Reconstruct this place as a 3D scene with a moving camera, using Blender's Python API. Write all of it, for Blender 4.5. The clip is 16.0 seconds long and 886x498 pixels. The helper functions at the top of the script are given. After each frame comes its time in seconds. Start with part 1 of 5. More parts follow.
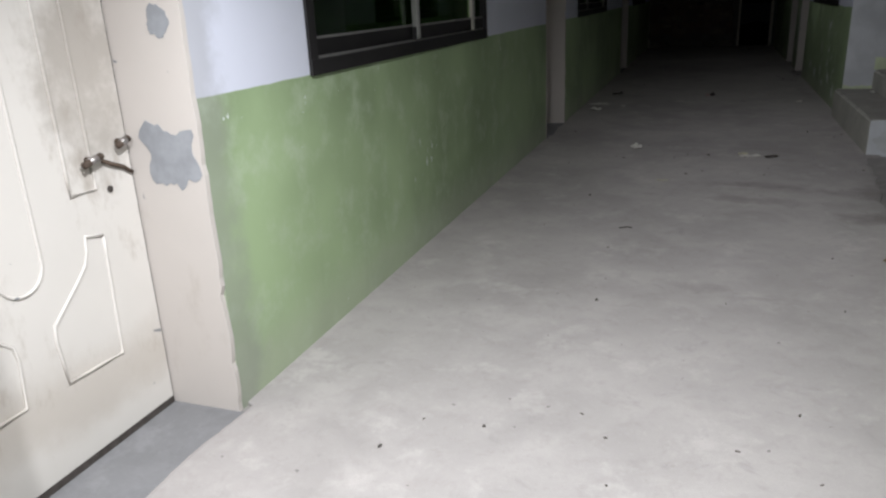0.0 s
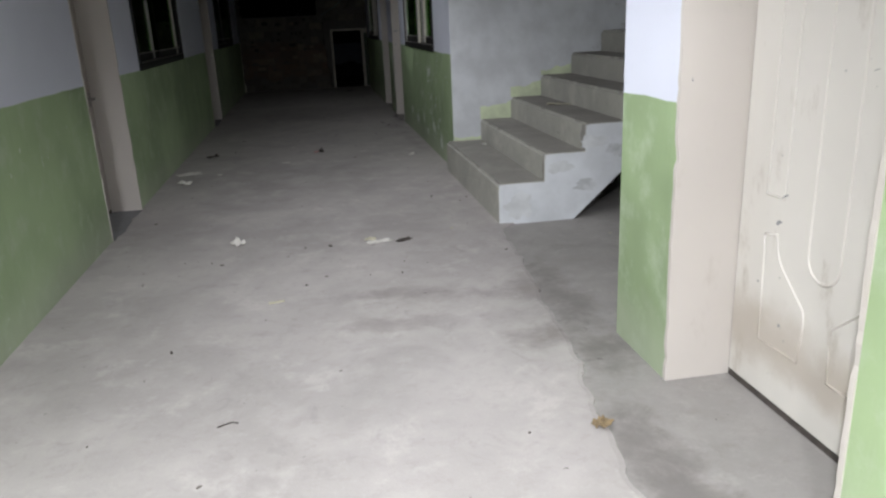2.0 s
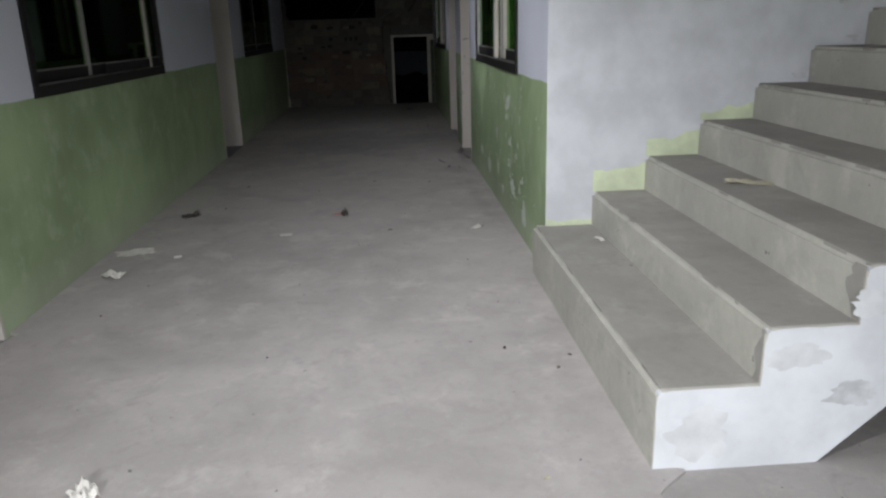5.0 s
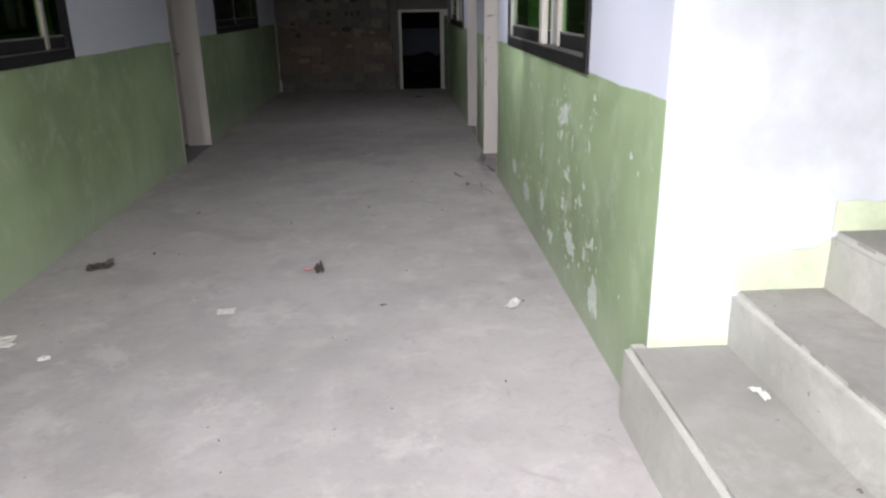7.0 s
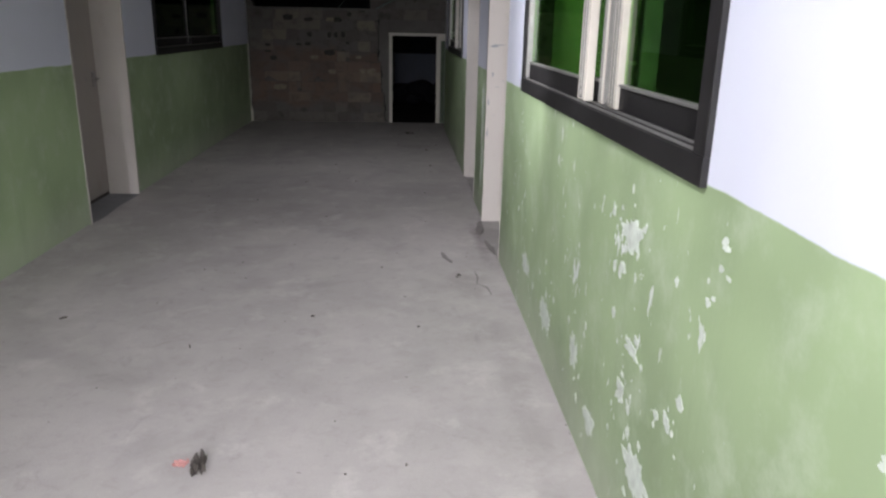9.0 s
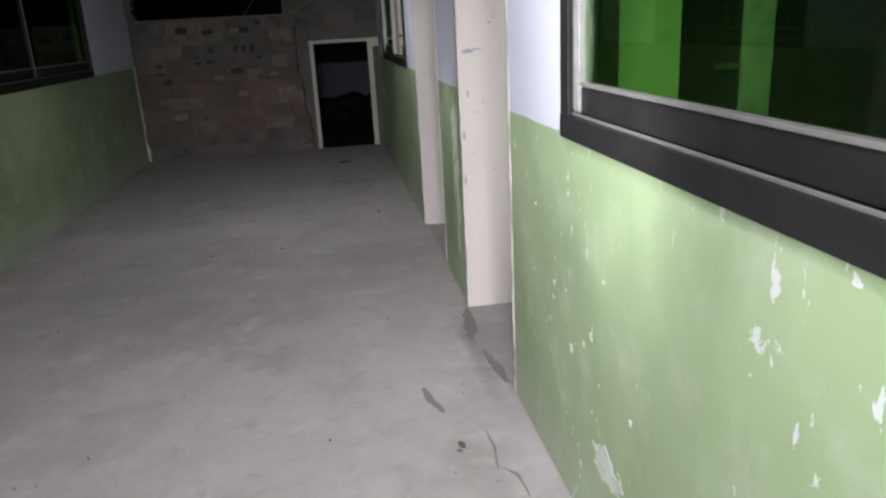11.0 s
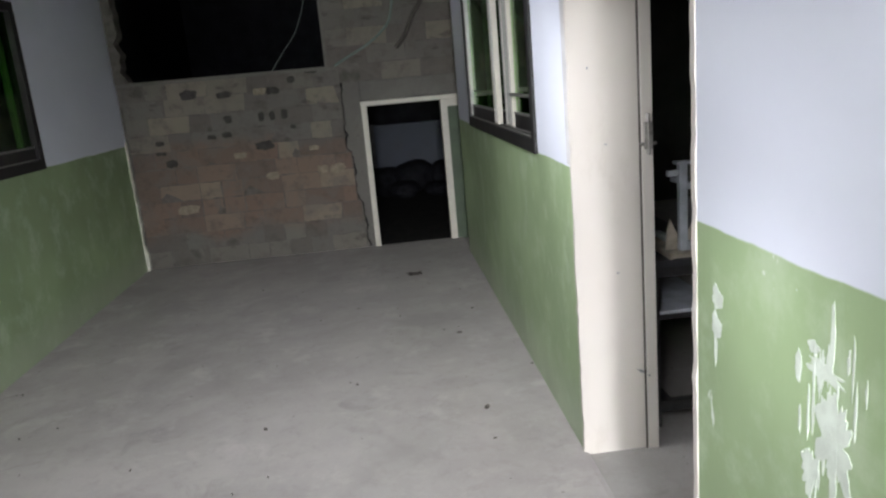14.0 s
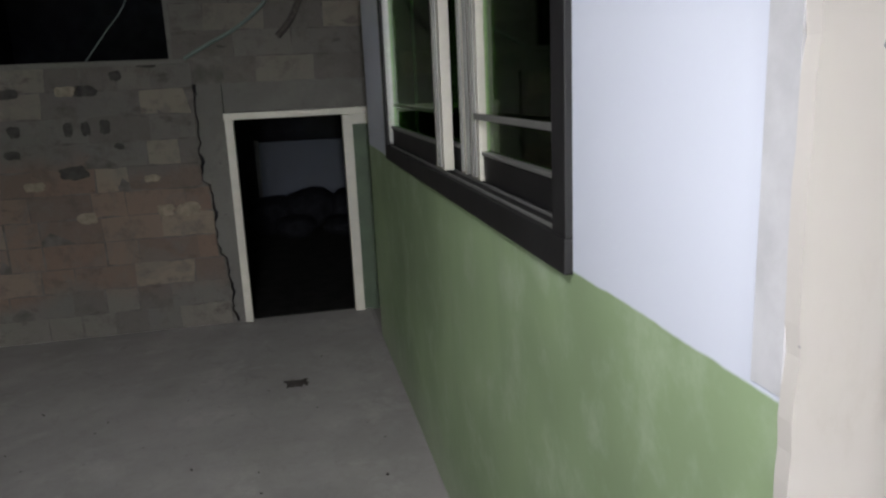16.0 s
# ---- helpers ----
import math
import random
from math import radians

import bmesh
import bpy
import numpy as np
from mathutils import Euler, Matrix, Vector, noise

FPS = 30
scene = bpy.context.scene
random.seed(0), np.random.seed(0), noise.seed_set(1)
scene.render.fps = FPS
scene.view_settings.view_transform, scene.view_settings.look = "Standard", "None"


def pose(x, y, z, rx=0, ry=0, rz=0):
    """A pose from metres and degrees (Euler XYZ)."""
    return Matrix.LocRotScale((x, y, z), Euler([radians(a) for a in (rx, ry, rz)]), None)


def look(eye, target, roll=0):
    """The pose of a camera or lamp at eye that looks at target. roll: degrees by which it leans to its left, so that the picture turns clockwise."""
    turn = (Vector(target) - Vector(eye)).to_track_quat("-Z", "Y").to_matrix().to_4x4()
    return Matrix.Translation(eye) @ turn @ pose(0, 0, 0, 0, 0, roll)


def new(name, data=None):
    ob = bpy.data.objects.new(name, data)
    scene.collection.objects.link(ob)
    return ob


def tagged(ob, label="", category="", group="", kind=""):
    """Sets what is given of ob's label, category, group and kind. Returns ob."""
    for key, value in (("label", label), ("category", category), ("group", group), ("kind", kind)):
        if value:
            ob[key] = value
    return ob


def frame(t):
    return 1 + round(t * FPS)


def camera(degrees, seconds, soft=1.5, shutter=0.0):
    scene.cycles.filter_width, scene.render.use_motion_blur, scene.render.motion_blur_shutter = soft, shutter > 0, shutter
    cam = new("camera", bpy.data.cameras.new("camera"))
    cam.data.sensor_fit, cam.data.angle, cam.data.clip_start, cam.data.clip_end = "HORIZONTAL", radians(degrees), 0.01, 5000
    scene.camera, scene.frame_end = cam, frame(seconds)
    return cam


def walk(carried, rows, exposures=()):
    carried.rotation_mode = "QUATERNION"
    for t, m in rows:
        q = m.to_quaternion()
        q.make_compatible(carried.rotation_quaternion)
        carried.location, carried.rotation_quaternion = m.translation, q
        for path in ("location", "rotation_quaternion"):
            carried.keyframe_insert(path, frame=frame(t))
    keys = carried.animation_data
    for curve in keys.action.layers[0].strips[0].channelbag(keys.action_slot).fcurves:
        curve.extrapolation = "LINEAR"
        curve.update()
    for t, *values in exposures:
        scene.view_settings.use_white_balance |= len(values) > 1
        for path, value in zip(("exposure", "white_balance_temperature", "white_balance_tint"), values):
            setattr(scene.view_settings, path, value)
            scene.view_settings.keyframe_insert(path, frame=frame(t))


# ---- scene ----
cam = camera(62.5, 16.0, soft=2.4)
PATH = [
    (0, (0.011, 0.456, 1.446), (-0.648, 2.23, 0.8), -2.7),
    (0.5, (-0.084, 0.876, 1.467), (-0.63, 2.674, 0.781), -0.6),
    (1, (-0.198, 1.383, 1.489), (-0.313, 3.261, 0.811), 0.2),
    (1.5, (-0.102, 1.917, 1.487), (0.124, 3.796, 0.842), -2.5),
    (2, (0.021, 2.365, 1.519), (0.33, 4.246, 0.917), -2.6),
    (2.5, (0.097, 2.924, 1.523), (0.573, 4.765, 0.905), 1.6),
    (3, (0.232, 3.427, 1.523), (0.639, 5.313, 0.998), -2.2),
    (3.5, (0.319, 3.919, 1.534), (0.48, 5.85, 1.04), -2.5),
    (4, (0.398, 4.509, 1.551), (0.723, 6.407, 1.011), -0.7),
    (4.5, (0.444, 4.989, 1.52), (0.593, 6.901, 0.955), -2.3),
    (7, (0.559, 7.463, 1.472), (0.66, 9.356, 0.834), -0.9),
    (7.5, (0.572, 7.978, 1.502), (0.844, 9.868, 0.907), -1.6),
    (8, (0.665, 8.486, 1.481), (0.765, 10.399, 0.906), -2.5),
    (8.5, (0.745, 8.856, 1.481), (0.839, 10.767, 0.899), 1.6),
    (11, (0.748, 11.225, 1.48), (1.016, 13.118, 0.894), -3.1),
    (11.5, (0.836, 11.666, 1.514), (0.947, 13.585, 0.962), -2.8),
    (12, (0.825, 12.127, 1.521), (0.997, 14.06, 1.038), -3.7),
    (12.5, (0.792, 12.577, 1.526), (0.945, 14.516, 1.06), -5.9),
    (13, (0.797, 13.152, 1.525), (0.851, 15.088, 1.025), -3.4),
    (13.5, (0.75, 13.643, 1.512), (0.796, 15.596, 1.083), -3.0),
    (14, (0.702, 14.08, 1.536), (0.841, 16.022, 1.078), -5.1),
    (14.5, (0.752, 14.675, 1.488), (0.886, 16.599, 0.958), -2.3),
    (15, (0.774, 15.187, 1.477), (0.945, 17.112, 0.962), -2.1),
    (15.5, (0.824, 15.678, 1.492), (1.17, 17.578, 0.973), -3.3),
    (16, (0.925, 16.15, 1.503), (1.318, 18.06, 1.059), -2.6),
]
EXPOSURES = [
    (0, -0.98, 6500, 10), (1.5, 0.43, 6500, 10), (2.5, 0.80, 6500, 10), (3, 0.99, 6500, 10), (4, 1.19, 6500, 10), (4.5, 1.26, 6500, 10),
    (7, 2.64, 6500, 15), (7.5, 2.29, 6500, 15), (8, 2.95, 6500, 15), (8.5, 3.00, 6500, 16), (11, 3.52, 6500, 15), (12, 3.15, 6500, 12),
    (12.5, 3.04, 6500, 10), (13, 4.30, 6500, 10), (13.5, 4.82, 6500, 10), (14, 4.85, 6500, 10), (14.5, 5.46, 6500, 10), (15, 5.56, 6500, 10),
    (15.5, 4.51, 6500, 10), (16, 4.39, 6500, 10),
]
walk(cam, [(t, look(eye, target, roll)) for t, eye, target, roll in PATH], EXPOSURES)

# ---- light: one hand-held torch, standing in at points along the walk ----
TORCH_HIGH = 2.25
# spots added above head height to even out its light: y, watts
TORCH = [(-1.2, 95.8), (0.2, 458.0), (1.6, 585.0), (3.0, 46.7), (4.4, 45.7), (5.8, 52.0), (7.2, 22.0), (8.6, 23.1),
         (10.0, 12.0), (11.4, 5.3), (12.8, 4.9), (14.2, 1.68), (15.5, 0.51), (16.7, 2.8)]
# chest-high spots added to brighten walls aside: x, y, watts, pitch, turn, cone
ASIDE = [(0.32, 3.9, 42.0, 2, -24, 70), (0.58, 8.0, 7.0, -22, -30, 95), (0.75, 10.6, 1.1, -22, -35, 95), (0.82, 11.6, 2.2, -22, -35, 95),
         (0.70, 12.5, 5.0, -18, -45, 100), (0.70, 14.55, 1.6, -29, -32, 42), (0.76, 14.9, 0.35, -22, -30, 95),
         (0.80, 16.45, 0.75, -18, -52, 95)]


def torch(watts, cone, m):
    data = bpy.data.lights.new("torch", "SPOT")
    data.energy, data.color = watts, (0.945, 0.965, 1.0)
    data.spot_size, data.spot_blend, data.shadow_soft_size = radians(cone), 1.0, 0.06
    new("torch", data).matrix_world = m


for ty, watts in TORCH:
    side = -0.55 if ty < 2 else 0.8 if 11 < ty < 13 else min(0.6, -0.1 + 0.06 * ty)
    turn = 8 if ty < 2 else -40 if ty < 6 else -14 if 9 < ty < 14 else 0
    torch(watts, 140 if 2 < ty < 6 else 134 if ty < 9 else 146, pose(side, ty, TORCH_HIGH, 90 - (59 if 2 < ty < 6 else 67 if ty < 9 else 60), 0, turn))
for tx, ty, watts, pitch, turn, cone in ASIDE:
    torch(watts, cone, pose(tx, ty, 1.5, 90 + pitch, 0, turn))

world = bpy.data.worlds.new("night")
world.use_nodes = True
world.node_tree.nodes["Background"].inputs[0].default_value = (0.01, 0.012, 0.02, 1)
world.node_tree.nodes["Background"].inputs[1].default_value = 0.002
scene.world = world


# ---- materials ----
class Net:
    """A short way to write node materials."""

    def __init__(self, name):
        self.m = bpy.data.materials.new(name)
        self.m.use_nodes = True
        self.t = self.m.node_tree
        self.b = self.t.nodes["Principled BSDF"]
        self.o = self.t.nodes["Material Output"]
        self.pos = self.add("ShaderNodeTexCoord").outputs["Object"]

    def add(self, kind, **sockets):
        n = self.t.nodes.new(kind)
        for k, v in sockets.items():
            self.put(n.inputs[k.replace("_", " ")], v)
        return n

    def put(self, socket, v):
        if isinstance(v, bpy.types.NodeSocket):
            self.t.links.new(v, socket)
        else:
            socket.default_value = (*v, 1) if isinstance(v, tuple) and len(v) == 3 and socket.type == "RGBA" else v

    def noise(self, scale, detail=4.0, rough=0.55, where=None, distortion=0.0):
        n = self.add("ShaderNodeTexNoise", Scale=scale, Detail=detail, Roughness=rough, Distortion=distortion)
        self.t.links.new(where or self.pos, n.inputs["Vector"])
        return n.outputs[0]

    def voronoi(self, scale, where=None):
        n = self.add("ShaderNodeTexVoronoi", Scale=scale)
        self.t.links.new(where or self.pos, n.inputs["Vector"])
        return n.outputs["Distance"]

    def math(self, op, a, b=0.0):
        n = self.t.nodes.new("ShaderNodeMath")
        n.operation = op
        self.put(n.inputs[0], a)
        self.put(n.inputs[1], b)
        return n.outputs[0]

    def step(self, v, lo, hi):
        n = self.add("ShaderNodeMapRange")
        n.interpolation_type = "SMOOTHSTEP"
        self.put(n.inputs["Value"], v)
        n.inputs["From Min"].default_value, n.inputs["From Max"].default_value = lo, hi
        return n.outputs[0]

    def mix(self, f, a, b):
        n = self.t.nodes.new("ShaderNodeMix")
        n.data_type = "RGBA"
        self.put(n.inputs["Factor"], f)
        self.put(n.inputs[6], a)
        self.put(n.inputs[7], b)
        return n.outputs[2]

    def axes(self):
        n = self.t.nodes.new("ShaderNodeSeparateXYZ")
        self.t.links.new(self.pos, n.inputs[0])
        return n.outputs

    def squash(self, sx, sy, sz):
        n = self.t.nodes.new("ShaderNodeMapping")
        self.t.links.new(self.pos, n.inputs[0])
        n.inputs["Scale"].default_value = (sx, sy, sz)
        return n.outputs[0]

    def random(self):
        return self.add("ShaderNodeObjectInfo").outputs["Random"]

    def bump(self, h, strength, distance=0.01):
        n = self.add("ShaderNodeBump", Height=h, Strength=strength, Distance=distance)
        self.t.links.new(n.outputs[0], self.b.inputs["Normal"])

    def done(self, colour, rough=0.8, metal=0.0, spec=0.5):
        self.put(self.b.inputs["Base Color"], colour)
        self.put(self.b.inputs["Roughness"], rough)
        self.put(self.b.inputs["Metallic"], metal)
        self.b.inputs["Specular IOR Level"].default_value = spec
        return self.m


WHITE, GREEN = (0.66, 0.68, 0.78), (0.300, 0.392, 0.224)
DADO = 1.168


def wall_paint(name, chips, green=GREEN, dado=DADO, smear=0.0):
    """White over green gloss paint on plaster; chips: (y from, y to, amount, size) where it has flaked to white."""
    n = Net(name)
    x, y, z = n.axes()
    wob = n.math("MULTIPLY", n.math("SUBTRACT", n.noise(3.0, 5), 0.5), 0.03)
    low = n.step(n.math("ADD", z, wob), dado + 0.003, dado - 0.003)
    big, mid, fine = n.noise(0.9, 3), n.noise(5.0, 5, 0.65), n.noise(60.0, 3)
    g = n.mix(n.step(big, 0.35, 0.68), tuple(c * 0.78 for c in green), tuple(c * 1.16 for c in green))
    g = n.mix(n.math("MULTIPLY", n.step(mid, 0.46, 0.74), 0.60), g, (green[0] * 1.5, green[1] * 1.35, green[2] * 1.75))
    streak = n.noise(7.0, 4, 0.6, n.squash(1, 1, 0.16))
    g = n.mix(n.math("MULTIPLY", n.step(streak, 0.55, 0.75), 0.22), g, (green[0] * 0.7, green[1] * 0.66, green[2] * 0.7))
    w = n.mix(n.step(big, 0.3, 0.75), tuple(c * 0.93 for c in WHITE), WHITE)
    w = n.mix(n.math("MULTIPLY", n.step(mid, 0.58, 0.8), 0.18), w, (0.52, 0.52, 0.56))
    c = n.mix(low, w, g)
    # paler towards the floor, the band's upper edge broken by noise
    ground = n.step(n.math("ADD", z, n.math("MULTIPLY", n.math("SUBTRACT", mid, 0.5), 0.5)), 0.34, 0.02)
    c = n.mix(n.math("MULTIPLY", ground, 0.38), c, (0.46, 0.47, 0.40))
    if smear:
        near = n.math("MULTIPLY", n.step(y, smear - 0.02, smear), n.step(n.math("ADD", y, n.math("MULTIPLY", n.math("SUBTRACT", n.noise(6.0, 5, 0.6), 0.5), 0.3)), smear + 0.22, smear + 0.06))
        c = n.mix(n.math("MULTIPLY", near, 0.48), c, (0.25, 0.245, 0.24))
    flake = None
    for y0, y1, amount, size in chips:
        zone = n.math("MULTIPLY", n.step(y, y0 - 0.25, y0 + 0.25), n.step(y, y1 + 0.25, y1 - 0.25))
        f = n.noise(8.0 / size, 5, 0.62, n.squash(1, 1.25, 0.62), 0.35)
        clump = n.noise(2.1, 2, 0.5)
        f = n.math("ADD", f, n.math("MULTIPLY", n.math("SUBTRACT", clump, 0.5), 0.42))
        cut = 0.735 - 0.1 * amount
        f = n.math("MULTIPLY", n.step(f, cut, cut + 0.02), zone)
        s = n.noise(22.0, 3, 0.55, n.squash(1, 1.0, 0.7), 0.8)
        s = n.math("ADD", s, n.math("MULTIPLY", n.math("SUBTRACT", clump, 0.5), 0.25))
        f = n.math("MAXIMUM", f, n.math("MULTIPLY", n.step(s, 0.775 - 0.06 * amount, 0.79 - 0.06 * amount), zone))
        flake = f if flake is None else n.math("MAXIMUM", flake, f)
    if flake is not None:
        flake = n.math("MULTIPLY", flake, low)
        c = n.mix(flake, c, (0.62, 0.66, 0.64))
    h = n.math("ADD", n.math("MULTIPLY", mid, 0.6), n.math("MULTIPLY", fine, 0.15))
    if flake is not None:
        h = n.math("SUBTRACT", h, n.math("MULTIPLY", flake, 0.25))
    n.bump(h, 0.35, 0.006)
    return n.done(c, n.math("ADD", 0.42, n.math("MULTIPLY", mid, 0.25)), spec=0.35)


def plain(name, colour, rough, metal=0.0, vary=0.12, scale=6.0, bump=0.15, spec=0.5):
    n = Net(name)
    a, b = n.noise(scale, 5, 0.6), n.noise(scale * 12, 3)
    c = n.mix(n.step(a, 0.3, 0.7), tuple(v * (1 - vary) for v in colour), tuple(min(1, v * (1 + vary)) for v in colour))
    n.bump(n.math("ADD", a, n.math("MULTIPLY", b, 0.4)), bump, 0.004)
    return n.done(c, n.math("ADD", rough - 0.08, n.math("MULTIPLY", a, 0.16)), metal, spec)


def concrete(name, colour, stains=()):
    """Trowelled cement with worn pale patches; stains: (x, y, half-width, half-length, amount)."""
    n = Net(name)
    x, y, z = n.axes()
    big, mid, fine = n.noise(0.55, 4, 0.6), n.noise(3.2, 6, 0.65), n.noise(95.0, 3, 0.7)
    sand = n.voronoi(170.0)
    dark, pale = tuple(c * 0.80 for c in colour), tuple(min(1, c * 1.16) for c in colour)
    c = n.mix(n.step(big, 0.3, 0.7), dark, colour)
    c = n.mix(n.math("MULTIPLY", n.step(mid, 0.42, 0.70), 0.40), c, pale)
    worn = n.noise(2.9, 8, 0.72, None, 0.25)
    c = n.mix(n.math("MULTIPLY", n.step(worn, 0.53, 0.66), 0.34), c, tuple(min(1, v * 1.36) for v in colour))
    smudge = n.noise(4.5, 6, 0.7, None, 1.2)
    c = n.mix(n.math("MULTIPLY", n.step(smudge, 0.56, 0.74), 0.40), c, tuple(v * 0.55 for v in colour))
    grime = n.noise(13.0, 5, 0.7, None, 0.5)
    c = n.mix(n.math("MULTIPLY", n.step(grime, 0.50, 0.66), 0.17), c, tuple(v * f for v, f in zip(colour, (0.60, 0.57, 0.55))))
    grit = n.noise(38.0, 4, 0.75)
    c = n.mix(n.math("MULTIPLY", n.step(grit, 0.52, 0.72), 0.15), c, tuple(min(1, v * 1.35) for v in colour))
    c = n.mix(n.step(n.noise(24.0, 2, 0.5), 0.745, 0.765), c, tuple(v * 0.42 for v in colour))
    for sx, sy, rx, ry, amount in stains:
        dx = n.math("DIVIDE", n.math("SUBTRACT", x, sx), rx)
        dy = n.math("DIVIDE", n.math("SUBTRACT", y, sy), ry)
        d = n.math("ADD", n.math("MULTIPLY", dx, dx), n.math("MULTIPLY", dy, dy))
        d = n.math("ADD", d, n.math("MULTIPLY", n.math("SUBTRACT", mid, 0.5), 4.4))
        d = n.math("ADD", d, n.math("MULTIPLY", n.math("SUBTRACT", smudge, 0.5), 3.4))
        c = n.mix(n.math("MULTIPLY", n.step(d, 1.7, -0.7), amount * 0.85), c, tuple(v * f for v, f in zip(colour, (0.36, 0.34, 0.33))))
    c = n.mix(n.math("MULTIPLY", n.step(fine, 0.45, 0.7), 0.08), c, tuple(v * 0.6 for v in colour))
    cloud = n.noise(1.5, 4, 0.55, None, 0.6)
    c = n.mix(n.math("MULTIPLY", n.step(cloud, 0.52, 0.70), 0.34), c, tuple(v * 0.62 for v in colour))
    h = n.math("ADD", n.math("MULTIPLY", mid, 0.9), n.math("ADD", n.math("MULTIPLY", fine, 0.14), n.math("MULTIPLY", sand, 0.10)))
    n.bump(h, 0.45, 0.01)
    return n.done(c, 0.88, spec=0.25)


def tube_paint(name, colour, grime, rough=0.45, foot=0.0, lock=None):
    """Old cream paint with grime and bare grey spots."""
    n = Net(name)
    a, m, f = n.noise(1.1, 4, 0.6), n.noise(4.5, 6, 0.65), n.noise(40, 3)
    c = n.mix(n.math("MULTIPLY", n.step(a, 0.35, 0.7), 0.5), colour, tuple(v * 0.88 for v in colour))
    dirt = n.noise(6.0, 6, 0.7, n.squash(1, 1, 0.45))
    c = n.mix(n.math("MULTIPLY", n.step(dirt, 0.56, 0.74), grime), c, (0.30, 0.25, 0.20))
    if foot:
        z = n.axes()[2]
        band = n.math("ADD", z, n.math("MULTIPLY", n.math("SUBTRACT", n.noise(3.0, 5, 0.6), 0.5), 0.35))
        band = n.math("MULTIPLY", n.step(band, 0.10, 0.24), n.step(band, 0.46, 0.28))
        c = n.mix(n.math("MULTIPLY", band, foot), c, (0.34, 0.28, 0.22))
    if lock:
        x, y, z = n.axes()
        dy, dz = n.math("DIVIDE", n.math("SUBTRACT", y, lock[0]), 0.20), n.math("DIVIDE", n.math("SUBTRACT", z, lock[1]), 0.42)
        far = n.math("ADD", n.math("MULTIPLY", dy, dy), n.math("MULTIPLY", dz, dz))
        far = n.math("ADD", far, n.math("MULTIPLY", n.math("SUBTRACT", n.noise(7.0, 6, 0.65), 0.5), 2.6))
        c = n.mix(n.math("MULTIPLY", n.step(far, 1.25, 0.1), 0.62), c, (0.27, 0.235, 0.20))
    spot = n.noise(11.0, 4, 0.5, n.squash(1.0, 1.0, 1.6), 0.8)
    c = n.mix(n.step(spot, 0.725, 0.74), c, (0.22, 0.22, 0.23))
    n.bump(n.math("ADD", n.math("MULTIPLY", m, 0.5), n.math("MULTIPLY", f, 0.1)), 0.22, 0.005)
    return n.done(c, n.math("ADD", rough - 0.08, n.math("MULTIPLY", m, 0.2)), spec=0.4)


def glass(name, tint):
    n = Net(name)
    n.t.nodes.remove(n.b)
    clear = n.add("ShaderNodeBsdfTransparent", Color=tint)
    gloss = n.add("ShaderNodeBsdfGlossy", Color=(0.9, 0.95, 0.9), Roughness=0.03)
    face = n.add("ShaderNodeLayerWeight", Blend=0.5).outputs["Facing"]
    fres = n.math("ADD", 0.035, n.math("MULTIPLY", n.math("POWER", face, 5.0), 0.55))
    mixer = n.t.nodes.new("ShaderNodeMixShader")
    n.t.links.new(fres, mixer.inputs[0])
    n.t.links.new(clear.outputs[0], mixer.inputs[1])
    n.t.links.new(gloss.outputs[0], mixer.inputs[2])
    n.t.links.new(mixer.outputs[0], n.o.inputs["Surface"])
    return n.m


def block_material(name):
    """Laterite and cement blocks: the middle courses redder, each block its own shade."""
    n = Net(name)
    geo = n.add("ShaderNodeNewGeometry")
    sep = n.t.nodes.new("ShaderNodeSeparateXYZ")
    n.t.links.new(geo.outputs["Position"], sep.inputs[0])
    z = sep.outputs[2]
    where = geo.outputs["Position"]
    m, f = n.noise(7.0, 6, 0.7, where), n.noise(55.0, 4, 0.7, where)
    soft = n.math("ADD", z, n.math("MULTIPLY", n.math("SUBTRACT", n.noise(2.5, 4, 0.6, where), 0.5), 0.5))
    red = n.math("MULTIPLY", n.step(soft, 0.18, 0.38), n.step(soft, 1.15, 0.98))
    c = n.mix(red, (0.128, 0.120, 0.111), (0.160, 0.112, 0.090))
    r = n.random()
    c = n.mix(n.math("MULTIPLY", n.step(r, 0.55, 1.0), 0.60), c, (0.235, 0.195, 0.158))
    c = n.mix(n.math("MULTIPLY", n.step(r, 0.45, 0.0), 0.6), c, (0.098, 0.086, 0.079))
    c = n.mix(n.math("MULTIPLY", n.step(m, 0.48, 0.68), 0.55), c, (0.080, 0.071, 0.064))
    c = n.mix(n.math("MULTIPLY", n.step(f, 0.55, 0.75), 0.25), c, (0.20, 0.18, 0.155))
    smear = n.noise(3.3, 6, 0.7, where, 1.0)
    c = n.mix(n.math("MULTIPLY", n.step(smear, 0.50, 0.66), 0.55), c, (0.135, 0.122, 0.110))
    flat = n.t.nodes.new("ShaderNodeMapping")
    n.t.links.new(where, flat.inputs[0])
    flat.inputs["Scale"].default_value = (0.55, 1.0, 1.25)
    pit = n.noise(9.5, 4, 0.6, flat.outputs[0], 0.2)
    c = n.mix(n.math("MULTIPLY", n.step(pit, 0.62, 0.72), 0.45), c, (0.060, 0.054, 0.049))
    n.bump(n.math("SUBTRACT", n.math("ADD", m, n.math("MULTIPLY", f, 0.5)), n.math("MULTIPLY", n.step(pit, 0.60, 0.80), 0.8)), 0.9, 0.02)
    return n.done(c, 0.95, spec=0.15)


